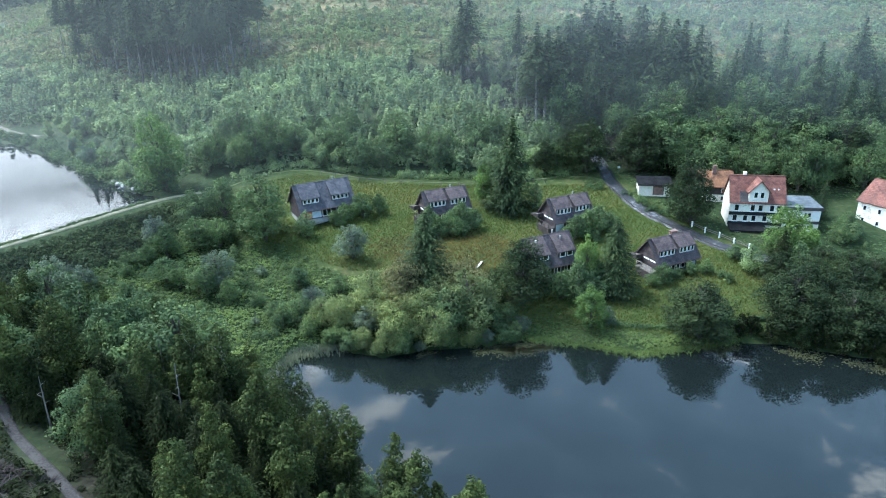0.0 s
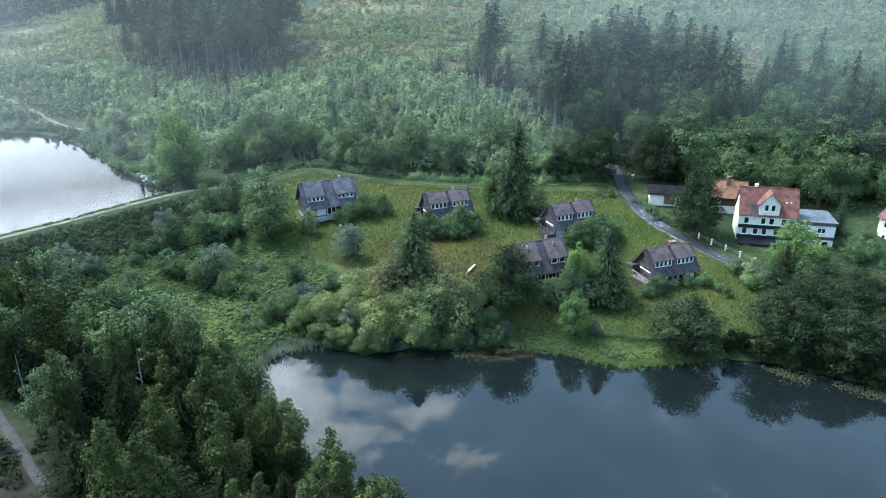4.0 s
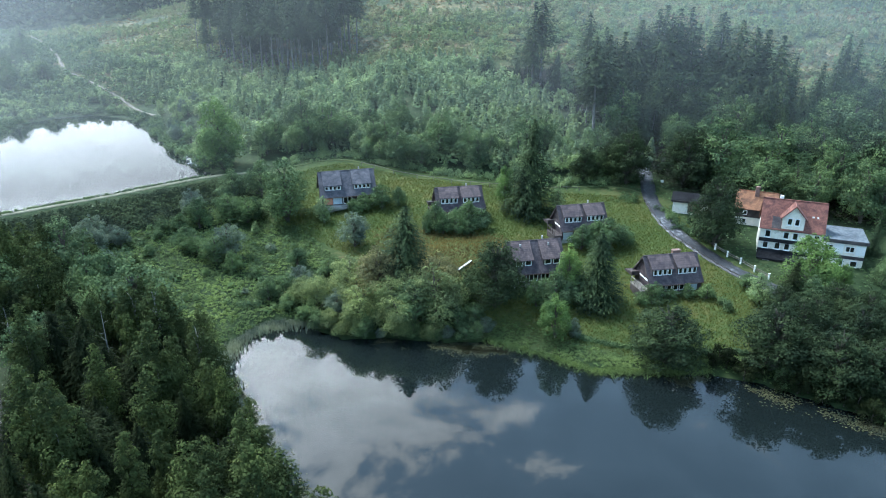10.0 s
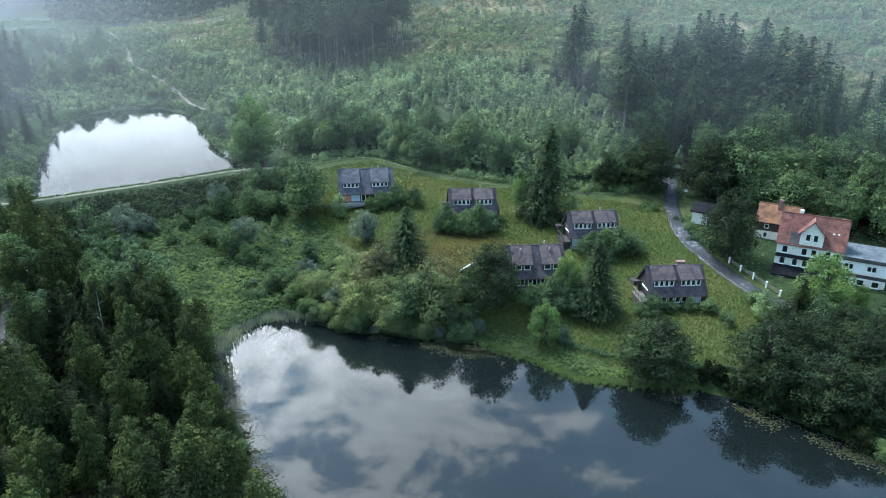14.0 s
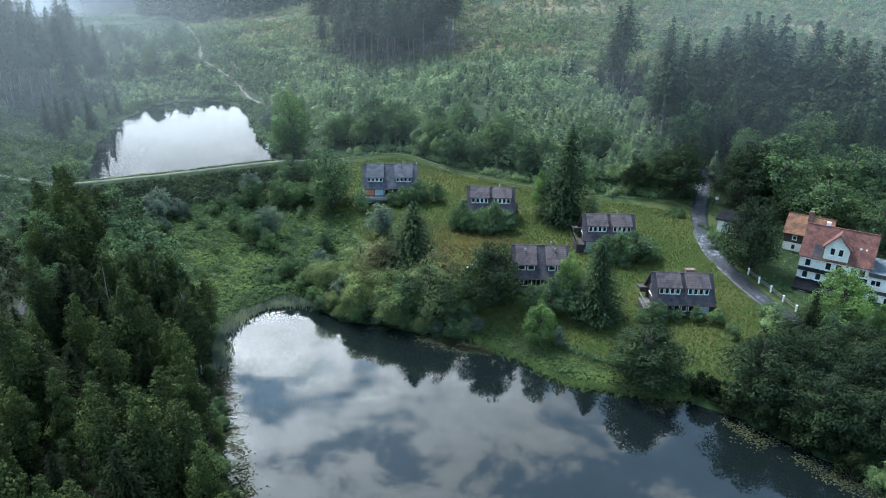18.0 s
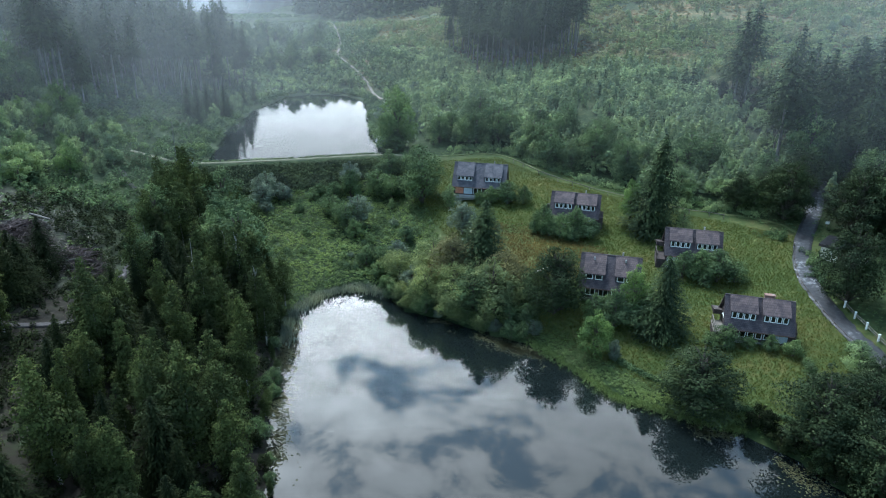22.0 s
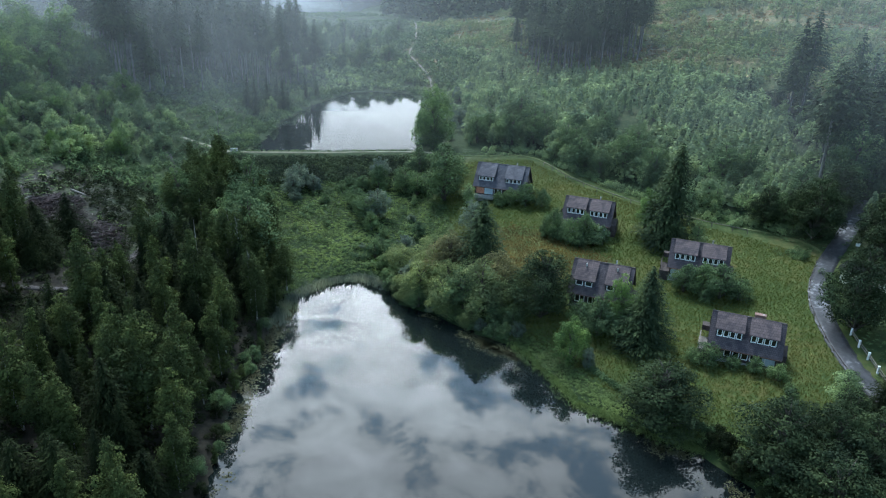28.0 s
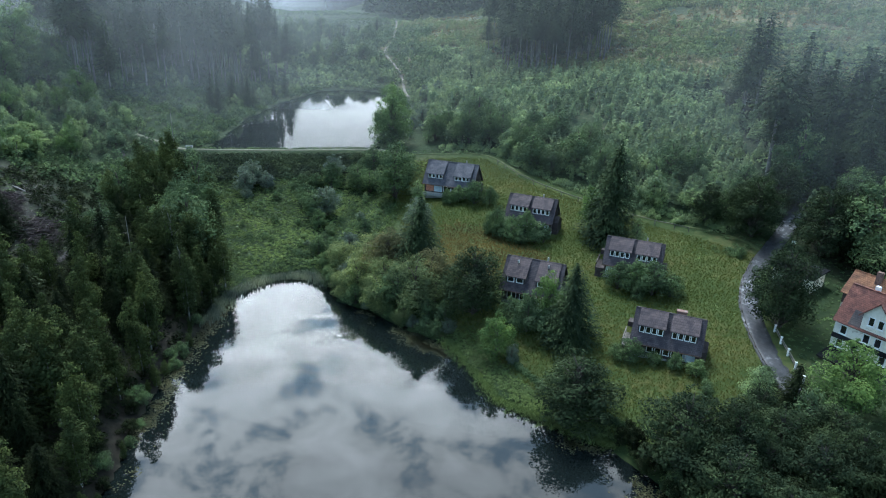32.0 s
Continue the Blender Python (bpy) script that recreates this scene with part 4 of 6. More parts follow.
for i in range(4):
    v, l = spruce_crown(60 + i, 15, 3.8 + .25 * i, .4, 50, .30)
    kind("spruce", 15, tree_kind("spruce_tree", "tree", "dark green spruce with drooping branches", v, l, LEAF["spruce"], M_BARK))
for i in range(2):
    v, l = spruce_crown(85 + i, 15, 4.7, .3, 56, .32, .2, 5)
    kind("garden", 15, tree_kind("spruce_tree", "tree", "dense dark green spruce on the meadow", v, l, LEAF["spruce"], M_BARK))
for i in range(3):
    v, l = spruce_crown(65 + i, 13, 4.8 + .4 * i, .8, 46, .33, .5, 4)
    kind("fir", 13, tree_kind("forest_spruce", "tree", "dark green forest spruce on the lake shore", v, l, LEAF["fir"], M_BARK))
    v, l = broad_crown(58 + i, 12, 1.75 + .3 * i, 1.0, 44, 5000, .14, True, False)
    kind("silver", 12, tree_kind("birch_tree", "tree", "birch with yellow green leaves and pale trunk", v, l, LEAF["birch"], M_BIRCH))
for i in range(4):
    v, l = spruce_crown(70 + i, 25, 4.8 + .3 * i, 7.0 + i, 36, .6, .4)
    kind("tall", 25, tree_kind("tall_spruce", "tree", "tall forest spruce with a bare pale trunk below its crown", v, l, LEAF["spruce"], M_PALE))
for i in range(4):
    v, l = spruce_crown(75 + i, 28, 5.0 + .3 * i, 13 + i, 30, .6, .45)
    kind("pole", 28, tree_kind("tall_spruce", "tree", "tall forest spruce with a long bare pale trunk", v, l, LEAF["spruce"], M_PALE))
for i in range(3):
    v, l = spruce_crown(80 + i, 5, 1.3 + .15 * i, .1, 12, .3)
    kind("sapling", 5, tree_kind("young_spruce", "tree", "small bushy young spruce", v, l, LEAF["spruce"], M_BARK))

PICK = random.Random(5)


def plant(key, x, y, h, wide=1.0, group="", sink=.15, label=""):
    """One tree of that kind, h metres high."""
    h0, t = PICK.choice(KINDS[key])
    s = h / h0
    m = pose(x, y, float(height(x, y)) - sink, PICK.uniform(-2, 2), PICK.uniform(-2, 2), PICK.uniform(0, 360)) @ Matrix.Diagonal((s * wide, s * wide, s, 1))
    if t.name in USED:
        t = copy_thing(t, m)
    else:
        USED.add(t.name)
        t.matrix_basis = m
    return tagged(t, label, "", group)


def ring(poly):
    xs, ys = [p[0] for p in poly], [p[1] for p in poly]
    return min(xs), max(xs), min(ys), max(ys)


def scatter(poly, gap, seed):
    """Places strewn over a plan polygon, about gap metres apart."""
    rng = np.random.default_rng(seed)
    x0, x1, y0, y1 = ring(poly)
    gx_, gy_ = np.meshgrid(np.arange(x0, x1, gap), np.arange(y0, y1, gap))
    p = np.stack([gx_.ravel(), gy_.ravel()], 1) + rng.uniform(-.42, .42, (gx_.size, 2)) * gap
    return p[inside(p[:, 0], p[:, 1], poly)]


def stand(poly, gap, seed, mix, group):
    """A wood: mix is rows of (kind, share, lowest, highest)."""
    rng = random.Random(seed)
    for x, y in scatter(poly, gap, seed):
        if signed(np.array(x), np.array(y), LAKE) < 1.2 or signed(np.array(x), np.array(y), POND) < 2 or ROADS(x, y) < 2.2:
            continue
        r, k = rng.random(), 0
        while k < len(mix) - 1 and r > mix[k][1]:
            r -= mix[k][1]
            k += 1
        key, _, a, b = mix[k]
        plant(key, x, y, rng.uniform(a, b), rng.uniform(.85, 1.15), group)


LANES = [[(36, 172), (39.5, 148), (45, 131), (57, 117), (74, 106)], [(-60, 72), (-47, 60), (-37, 51.5), (-31, 45), (-33, 33), (-46, 8)], [(-113, 190), (-150, 218), (-182, 236), (-196, 244), (-224, 272), (-286, 324), (-320, 351)], [(-96, 86), (-84, 98), (-60, 132), (-33, 151), (-13, 147), (38, 150)]]


def ROADS(x, y):
    return min(float(seg_dist(np.array(x), np.array(y), l, False)) + (1.5 if i == 1 else 0) for i, l in enumerate(LANES))


# garden trees and bushes
G = "trees on the chalet meadow"
plant("bright", -61.7, 142.5, 17.5, .95, G, label="tall light green tree at the end of the dam")
plant("full", -34.8, 122.0, 13.8, 1.15, G, label="big dense green tree beside the slate roofed chalet")
plant("bush", -60.0, 140.4, 6.0, 1.1, G)
plant("bush", -63.4, 145.0, 6.5, 1.1, G)
plant("grey", -16.6, 113.6, 7.4, 1.0, G)
plant("young", -26.4, 121.6, 6.0, 1.2, G)
plant("bush", -20.4, 126.0, 3.6, 1.0, G)
plant("garden", 14.0, 135.6, 19.8, 1.15, G, label="broad old dark spruce standing on the meadow")
plant("bright", 9.0, 137.0, 9.5, .7, G)
plant("young", 20.2, 136.5, 6.6, 1.0, G)
plant("garden", -3.2, 101.6, 11.4, 1.35, G, label="dark pointed spruce rising from the lakeside bushes")
plant("large", 13.2, 100.0, 12.4, 1.2, G)
plant("bush", 22.8, 102.4, 7.0, .95, G)
plant("bright", 24.9, 105.0, 7.0, .75, G)
plant("garden", 29.7, 104.6, 13.2, 1.35, G)
plant("large", 40.2, 92.2, 11.2, 1.32, G, label="round dark tree standing at the water's edge")
plant("bright", 23.7, 94.7, 5.2, 1.1, G)
plant("grey", 26.5, 95.0, 3.4, .8, G)
plant("large", 54.6, 93.0, 11.6, 1.25, G, label="big leafy tree overhanging the lake shore")
plant("large", 62.0, 90.0, 11.0, 1.11, G, label="big leafy tree overhanging the lake shore")
plant("fir", 60.0, 109.0, 9.0, 1.1, G)
for x, y, h, k in ((62.6, 107.6, 7.5, "bush"), (66.0, 106.4, 8.5, "large"), (69.6, 104.8, 9.0, "fir"), (73.0, 103.0, 8.5, "large"), (77.0, 101.0, 9.0, "fir"), (81.0, 99.4, 8.5, "large"), (62.0, 101.5, 10.0, "large"), (67.5, 99.0, 10.0, "large"), (58.8, 97.4, 10.5, "large")):
    plant(k, x, y, h, 1.1, G)
plant("bush", 54.7, 115.0, 3.6, 1.2, G)
plant("large", 50.6, 128.8, 16.0, .82, G, label="leafy tree between the lane and the guest house")
plant("bright", 64.4, 115.4, 7.2, 1.25, G, label="bright green tree in front of the guest house")
plant("bright", 70.0, 116.8, 6.8, 1.2, G)
plant("young", 55.6, 110.6, 7.6, 1.5, G)
plant("spruce", 78.5, 130.4, 8.5, 1.0, G, label="small bluish spruce beside the flat roofed wing")
for x, y, h, k in ((-48.6, 106.4, 6.0, "bush"), (-45.8, 105.4, 5.0, "bush"), (-61.3, 103.4, 4.6, "grey"), (-67.0, 100.8, 4.6, "grey"), (-64.0, 104.6, 5.0, "grey"), (-53.8, 101.7, 2.6, "bush"), (-40.4, 99.2, 2.2, "bush"), (-44.5, 96.0, 2.0, "bush"),
                   (-26.0, 95.4, 4.4, "bush"), (-23.6, 97.6, 5.0, "bush"), (-27.8, 98.0, 3.4, "bush"), (-20.0, 96.2, 5.4, "thin"), (-21.5, 94.0, 3.6, "bush"), (-30.6, 95.6, 2.4, "grey"), (-31.5, 101.5, 2.8, "bush"), (-24.0, 101.5, 3.0, "bush"),
                   (-57.0, 111.0, 3.4, "bush"), (-54.5, 113.0, 4.4, "bush"), (-43.0, 123.0, 6.0, "bush"), (-39.6, 117.0, 3.0, "young")):
    plant(k, x, y, h, 1.1, G)
for x, y, h, w, k in ((-2.6, 122.2, 6.6, .9, "bush"), (.6, 122.8, 7.6, 1.5, "young"), (-.9, 121.4, 4.6, 1.0, "bush"), (3.4, 123.6, 6.8, .95, "bush"), (5.4, 124.6, 7.0, 1.5, "young"), (6.6, 125.6, 4.4, 1.0, "bush"), (-4.4, 121.4, 3.2, 1.1, "bush"), (4.2, 121.8, 3.2, 1.1, "bush"),
                      (-3.4, 123.2, 5.8, 1.3, "young"), (1.4, 121.8, 5.4, 1.2, "bush"), (-1.8, 122.6, 6.8, 1.4, "young"), (2.6, 122.6, 6.4, 1.4, "young")):
    plant(k, x, y, h, w, G)
for x, y, h, w in ((31.3, 124.6, 7.0, 1.1), (28.4, 123.4, 6.2, 1.1), (33.8, 126.2, 6.2, 1.1), (26.0, 122.2, 5.4, 1.1), (30.0, 122.0, 3.0, 1.1), (19.8, 101.8, 5.6, .9), (21.0, 103.6, 4.6, 1.0), (26.6, 104.0, 6.6, 1.1),
                   (38.6, 107.2, 4.6, 1.0), (41.6, 108.6, 3.2, 1.1), (44.3, 109.6, 3.0, 1.0), (47.6, 109.9, 3.0, 1.3), (49.8, 108.6, 2.2, 1.2), (36.6, 106.4, 3.6, 1.0), (50.5, 107.0, 2.2, 1.0), (-16.2, 129.2, 6.0, 1.05), (-19.6, 127.8, 4.6, 1.1), (-21.6, 126.0, 3.4, 1.2), (-13.2, 131.0, 4.6, 1.0), (36.0, 146, 2.5, 1.0)):
    plant("bush", x, y, h, w, G)
for x, y, h, k in ((-51.5, 115.5, 7.0, "bush"), (-47.5, 120.5, 9.0, "bush"), (-43.5, 121.0, 8.5, "bush"), (-54.5, 118.5, 6.0, "grey"), (-41.0, 104.0, 8.4, "bush"), (-39.5, 106.0, 7.0, "grey"),
                   (-25.4, 106.4, 4.6, "bush"), (-62.5, 98.5, 6.0, "grey"), (-65.3, 102.0, 6.0, "grey"), (-59.5, 97.0, 5.0, "grey"), (-33.0, 110.5, 3.5, "grey"), (-40, 127, 7.5, "bush"),
                   (-45, 131, 8.5, "bush"), (-50, 127, 8, "bush"), (-28, 123, 6, "young"), (-36.5, 102.0, 4.5, "bush"), (-56, 108, 3.5, "bush")):
    plant(k, x, y, h, 1.05, G)

# lakeside thicket
S = "lakeside thicket"
for x, y, h, k in ((-16.5, 94.5, 5.5, "thin"), (-12.5, 93.5, 6.3, "grey"), (-9.0, 94.5, 8.4, "thin"), (-11.5, 98.5, 7.8, "thin"), (-6.5, 98.0, 8.2, "tan"), (-3.5, 94.5, 7.6, "thin"), (-1.0, 98.0, 7.0, "thin"),
                   (1.0, 94.0, 7.1, "bush"), (4.0, 95.5, 8.0, "thin"), (6.5, 97.5, 7.1, "thin"), (8.0, 94.8, 4.2, "bush"), (10.5, 96.2, 3.8, "bush"), (-14.5, 98.5, 5.0, "thin"), (-19.0, 98.0, 4.2, "thin"),
                   (-22.0, 100.0, 3.8, "grey"), (-18.0, 103.5, 3.4, "bush"), (3.5, 99.5, 5.8, "tan"), (8.0, 100.5, 3.8, "bush"), (-7.5, 91.5, 5.0, "thin"), (-1.5, 91.5, 5.0, "thin"), (4.5, 92.5, 4.6, "thin"), (-12.5, 91.0, 3.8, "thin")):
    plant(k, x, y, h * 1.2, 1.05, S)
stand([(57, 95), (66, 89), (80, 83), (100, 84), (96, 94), (80, 101), (68, 106), (60, 107), (55, 103)], 3.9, 31, [("large", .35, 8, 11.5), ("fir", .35, 7, 11), ("under", .3, 4, 7)], "trees by the lake and the lane")
stand([(72, 116), (84, 118), (84, 126), (78, 124)], 4.0, 32, [("young", .5, 5, 8), ("bush", .5, 4, 6)], "trees by the guest house")

# woods
for x, y, h in ((-26.8, 69.8, 13.5), (-22.9, 69.6, 10.5), (-21.2, 70.4, 9.5), (-26.7, 63.0, 13.5), (-23.4, 66.4, 12.0), (-30.8, 70.6, 12.0), (-26.0, 73.4, 9.5), (-12.9, 57.5, 12.5), (-.9, 48.6, 12.0), (-10.3, 56.2, 11.5), (-2.6, 47.4, 12.5),
                (-17, 58, 13), (-38.2, 79.4, 11), (-49.9, 84.0, 11), (-56, 81, 12), (-52.5, 85.0, 10), (-3, 40, 13), (-17, 41, 13), (8, 42, 12)):
    plant("silver", x, y, h, .95, "shore wood")
for x, y, h, k in ((-25.4, 66.9, 15.5, "bare"), (-29.3, 67.5, 13.5, "bare"), (-19.4, 65.0, 13.0, "bare"), (-28.5, 71.5, 12.5, "silver"), (-33.0, 72.5, 13.5, "full"), (-36.5, 74.5, 13.0, "silver"), (-41.0, 77.0, 13.0, "full"), (-45.0, 79.0, 14.0, "silver"),
                   (-50.0, 82.0, 12.0, "full"), (-55.0, 83.5, 12.0, "full"), (-25.4, 75.0, 9.8, "silver"), (-24.8, 72.4, 9.0, "silver"), (-29.0, 74.4, 11.0, "silver"), (-34.6, 76.6, 11.0, "silver")):
    plant(k, x, y, h, .95, "shore wood")
stand([(-22, 73), (-6, 62), (5, 52), (17, 43), (32, 26), (24, 20), (10, 36), (-4, 50), (-16, 61), (-30, 70), (-30, 74)], 4.2, 41, [("silver", .78, 9.0, 13), ("fir", .17, 10, 14.5), ("under", .05, 3, 6)], "shore wood")
stand([(24, 20), (10, 36), (-4, 50), (-16, 61), (-30, 70), (-38, 55), (-20, 37), (2, 16), (22, 8)], 4.1, 40,
      [("fir", .50, 11.5, 17), ("silver", .44, 9.5, 14), ("under", .03, 4, 7), ("tall", .03, 14, 17)], "shore wood")
stand([(-30, 70), (-30, 74), (-42, 80), (-60, 86), (-76, 88), (-72, 80), (-50, 66), (-38, 55)], 4.3, 140,
      [("silver", .42, 9.5, 14), ("full", .32, 8.5, 12.5), ("fir", .16, 10, 14), ("young", .10, 7, 10)], "shore wood")
stand([(-40, 44), (-22, 30), (-4, 10), (-22, -6), (-52, 14), (-56, 36)], 3.7, 52, [("fir", .58, 10, 15), ("silver", .36, 9, 13), ("under", .06, 3, 6)], "shore wood")
stand([(-52, 52), (-40, 44), (-34, 20), (-48, 0), (-70, 10), (-72, 34), (-60, 40), (-50, 44)], 4.0, 59, [("fir", .5, 7, 12), ("under", .35, 3, 6), ("silver", .15, 7, 10)], "shore wood")
stand([(-54, 12), (-24, -8), (4, 12), (22, 6), (31, 18), (34, -10), (36, -34), (-66, -42)], 6.0, 61, [("fir", .65, 9, 13), ("silver", .25, 8, 11), ("under", .1, 3, 6)], "shore wood")
stand([(-66, 72), (-52, 62), (-44, 66), (-58, 78)], 4.0, 56, [("silver", .4, 8, 12), ("fir", .3, 8, 12), ("under", .3, 3, 6)], "shore wood")
stand([(-80, 58), (-78, 46), (-88, 32), (-104, 28), (-140, 50), (-128, 82), (-100, 88), (-86, 76)], 4.3, 42, [("bright", .25, 5, 9), ("scrub", .35, 4, 7.5), ("young", .4, 6, 10)], "young growth on the cleared bank")
stand([(-122, 84), (-150, 78), (-215, 110), (-230, 160), (-185, 186), (-172, 170), (-154, 138), (-138, 112), (-126, 96)], 6.0, 43, [("pole", .66, 24, 31), ("tall", .24, 20, 27), ("young", .1, 6, 9)], "tall spruces above the pond")
stand([(-119, 112), (-127, 118), (-146, 148), (-164, 176), (-160, 192), (-157, 176), (-142, 150), (-120, 126)], 5.2, 143, [("spruce", .5, 10, 14), ("young", .5, 5, 9)], "tall spruces above the pond")
stand([(-146, 262), (-112, 238), (-88, 222), (-68, 213), (-62, 224), (-66, 240), (-60, 238), (-72, 262), (-120, 296)], 5.6, 44, [("pole", .7, 24, 32), ("tall", .3, 20, 28)], "tall spruces left on the cleared slope")
stand([(-104, 50), (-128, 40), (-162, 56), (-156, 84), (-126, 78)], 5.6, 144, [("bright", .35, 9, 14), ("broad", .4, 9, 14), ("young", .25, 7, 11)], "broadleaf trees above the cleared bank")
W = "mixed wood behind the meadow"
for x, y, h in ((6, 205, 26.5), (8.4, 206.5, 25), (4.2, 208, 23), (25.5, 178, 28), (28, 180.5, 27), (23.5, 182.5, 25), (31, 186, 26), (27, 192, 25), (36, 196, 26), (22, 196, 24)):
    plant("pole" if PICK.random() < .6 else "tall", x, y, h, 1.4, W)
for x, y, h, w in ((48, 160, 16, 1.2), (39.5, 188, 17, 1.15), (46, 181, 16, 1.1), (24.5, 154.5, 11, 1.0), (30.5, 156.5, 11.5, 1.0), (34.2, 153.8, 15.0, .82), (46.6, 154.0, 18.0, 1.05), (65.7, 162.5, 13, 1.15), (74, 160, 14.5, 1.2), (84.6, 156, 15.5, 1.2), (94, 152, 15, 1.2), (57, 150.5, 9, 1.0), (33, 166, 14, 1.1)):
    plant("large", x, y, h, w, W)
stand([(30, 176), (42, 168), (64, 166), (92, 162), (125, 156), (150, 172), (150, 196), (72, 194), (46, 206), (24, 206)], 5.0, 46, [("spruce", .5, 14, 20), ("broad", .3, 11, 15), ("tall", .2, 19, 25)], W)
stand([(-4, 216), (2, 206), (22, 188), (29, 180), (29, 206), (12, 224)], 5.0, 60, [("spruce", .45, 9, 14), ("young", .4, 6, 9), ("scrub", .15, 4, 6)], W)
for x, y, h in ((36, 190, 28), (39.5, 192, 30), (42.5, 189.5, 29), (45.5, 193, 30), (49, 191, 28), (52.5, 188.5, 29), (56, 191, 30), (59, 187.5, 29), (62, 184, 28), (65.5, 186, 27), (68.5, 182.5, 27), (41, 196, 30), (48, 197, 29), (55, 196, 28)):
    plant("tall", x, y, h, 1.5, W)
stand([(54, 170), (60, 166), (72, 170), (78, 180), (58, 186)], 4.6, 45, [("spruce", .7, 14, 18.5), ("tall", .3, 18, 22)], W)
stand([(43, 152), (56, 150), (72, 143), (80, 138), (100, 140), (125, 146), (125, 158), (80, 158), (52, 163)], 6.0, 48, [("broad", .5, 10, 14), ("full", .5, 10, 14)], "broadleaf trees along the wood's edge")
stand([(-56, 149), (-44, 151), (-34, 153.5), (-12, 149.5), (8, 150.5), (31, 155.5), (28, 170), (2, 167), (-30, 168), (-58, 168)], 3.9, 49, [("young", .36, 6, 10), ("scrub", .2, 5, 8), ("broad", .36, 7, 11), ("sapling", .08, 4, 6)], "young trees above the meadow")
stand([(-64, 146), (-80, 155), (-108, 183), (-122, 200), (-104, 206), (-70, 180), (-56, 158)], 5.6, 50, [("young", .4, 5, 9), ("scrub", .45, 4, 7), ("grey", .15, 4, 6)], "bushes by the pond")
stand([(-128, 200), (-152, 204), (-168, 190), (-178, 200), (-160, 225), (-135, 214)], 5.0, 51, [("scrub", .75, 2.5, 5), ("young", .25, 5, 7.5)], "bushes at the head of the pond")
stand([(-160, 214), (-185, 196), (-225, 196), (-262, 226), (-268, 262), (-262, 288), (-246, 282), (-232, 262), (-200, 236)], 7.5, 53, [("young", .45, 6, 10), ("broad", .35, 7, 11), ("spruce", .2, 8, 13)], "trees in the upper valley")
stand([(-136, 216), (-205, 262), (-250, 300), (-240, 320), (-150, 262), (-110, 222)], 9.0, 54, [("young", .6, 4, 7), ("scrub", .4, 3, 5)], "bushes along the valley path")

stand([(-120, 216), (-96, 192), (-58, 166), (28, 168), (18, 196), (-10, 220), (-60, 212), (-90, 224)], 6.2, 57, [("young", .45, 4, 7.5), ("scrub", .35, 3, 6), ("sapling", .2, 4, 6.5)], "young trees on the replanted slope")
stand([(-66, 262), (-30, 228), (60, 208), (140, 196), (220, 220), (200, 300), (60, 330), (-80, 330)], 13.0, 58, [("scrub", .65, 3, 6), ("young", .35, 4, 7)], "young trees on the cleared hillside")


def fringe(pts, gap, lo, hi, keys, seed, off, group):
    """A row of bushes along a shore."""
    rng = random.Random(seed)
    for p in smooth_line(pts, gap):
        plant(rng.choice(keys), p.x + rng.uniform(-off, off), p.y + rng.uniform(-off, off), rng.uniform(lo, hi), rng.uniform(.9, 1.3), group, .3)


fringe([(-20.6, 69.4), (-9.6, 60.0), (.4, 50.9), (12.6, 42.0), (24.6, 30.0)], 1.9, 1.6, 3.6, ["under", "bush", "silver"], 3, .7, "bushes along the wooded shore")
fringe([(-18, 92.4), (-10, 89.8), (-2, 91.6), (7, 92.4), (13, 94.6)], 1.7, 2.4, 4.4, ["bush", "thin", "grey"], 4, .5, "lakeside thicket")
fringe([(46.5, 92.9), (55, 90.6), (66.5, 85.3), (81.5, 79.2), (96, 74.5)], 1.5, 2.6, 5.0, ["under", "bush", "under"], 6, .8, "trees by the lake and the lane")

# ---- growth that nobody could count
def proto_spruce(seed, n=52):
    rng = np.random.default_rng(seed)
    u = np.sort(rng.random(n))
    a = rng.random(n) * 6.283
    r = .34 * (1 - u) + .04
    c = np.stack([np.cos(a) * r * .7, np.sin(a) * r * .7, .08 + .84 * u], 1)
    nr = np.stack([np.cos(a) * .9, np.sin(a) * .9, np.full(n, .75)], 1)
    up = np.stack([-np.sin(a), np.cos(a), np.zeros(n)], 1)
    return kites(c, nr, .055 + .085 * (1 - u), rng, .6, up)


def proto_bush(seed, n=18, flat=.8, size=.2):
    rng = np.random.default_rng(seed)
    d = rng.normal(size=(n, 3))
    d /= np.linalg.norm(d, axis=1, keepdims=True)
    d[:, 2] = np.abs(d[:, 2])
    c = d * np.array([.5, .5, flat]) * rng.uniform(.6, 1, (n, 1)) + np.array([0, 0, .08])
    return kites(c, d + rng.normal(size=(n, 3)) * .4 + np.array([0, 0, .4]), size * rng.uniform(.7, 1.3, n), rng, .7)


def proto_blades(seed, n=5, lean=.35, slim=.12, wide=.2):
    rng = np.random.default_rng(seed)
    a = rng.random(n) * 6.283
    k = rng.uniform(.05, .4, n)
    base = np.stack([np.cos(a) * wide * k, np.sin(a) * wide * k, np.zeros(n)], 1)
    tip = base + np.stack([np.cos(a) * lean * k * 2, np.sin(a) * lean * k * 2, rng.uniform(.7, 1, n)], 1)
    side = np.stack([-np.sin(a), np.cos(a), np.zeros(n)], 1) * slim
    mid = base * .45 + tip * .55
    return np.stack([base, mid - side, tip, mid + side], 1).reshape(-1, 3)


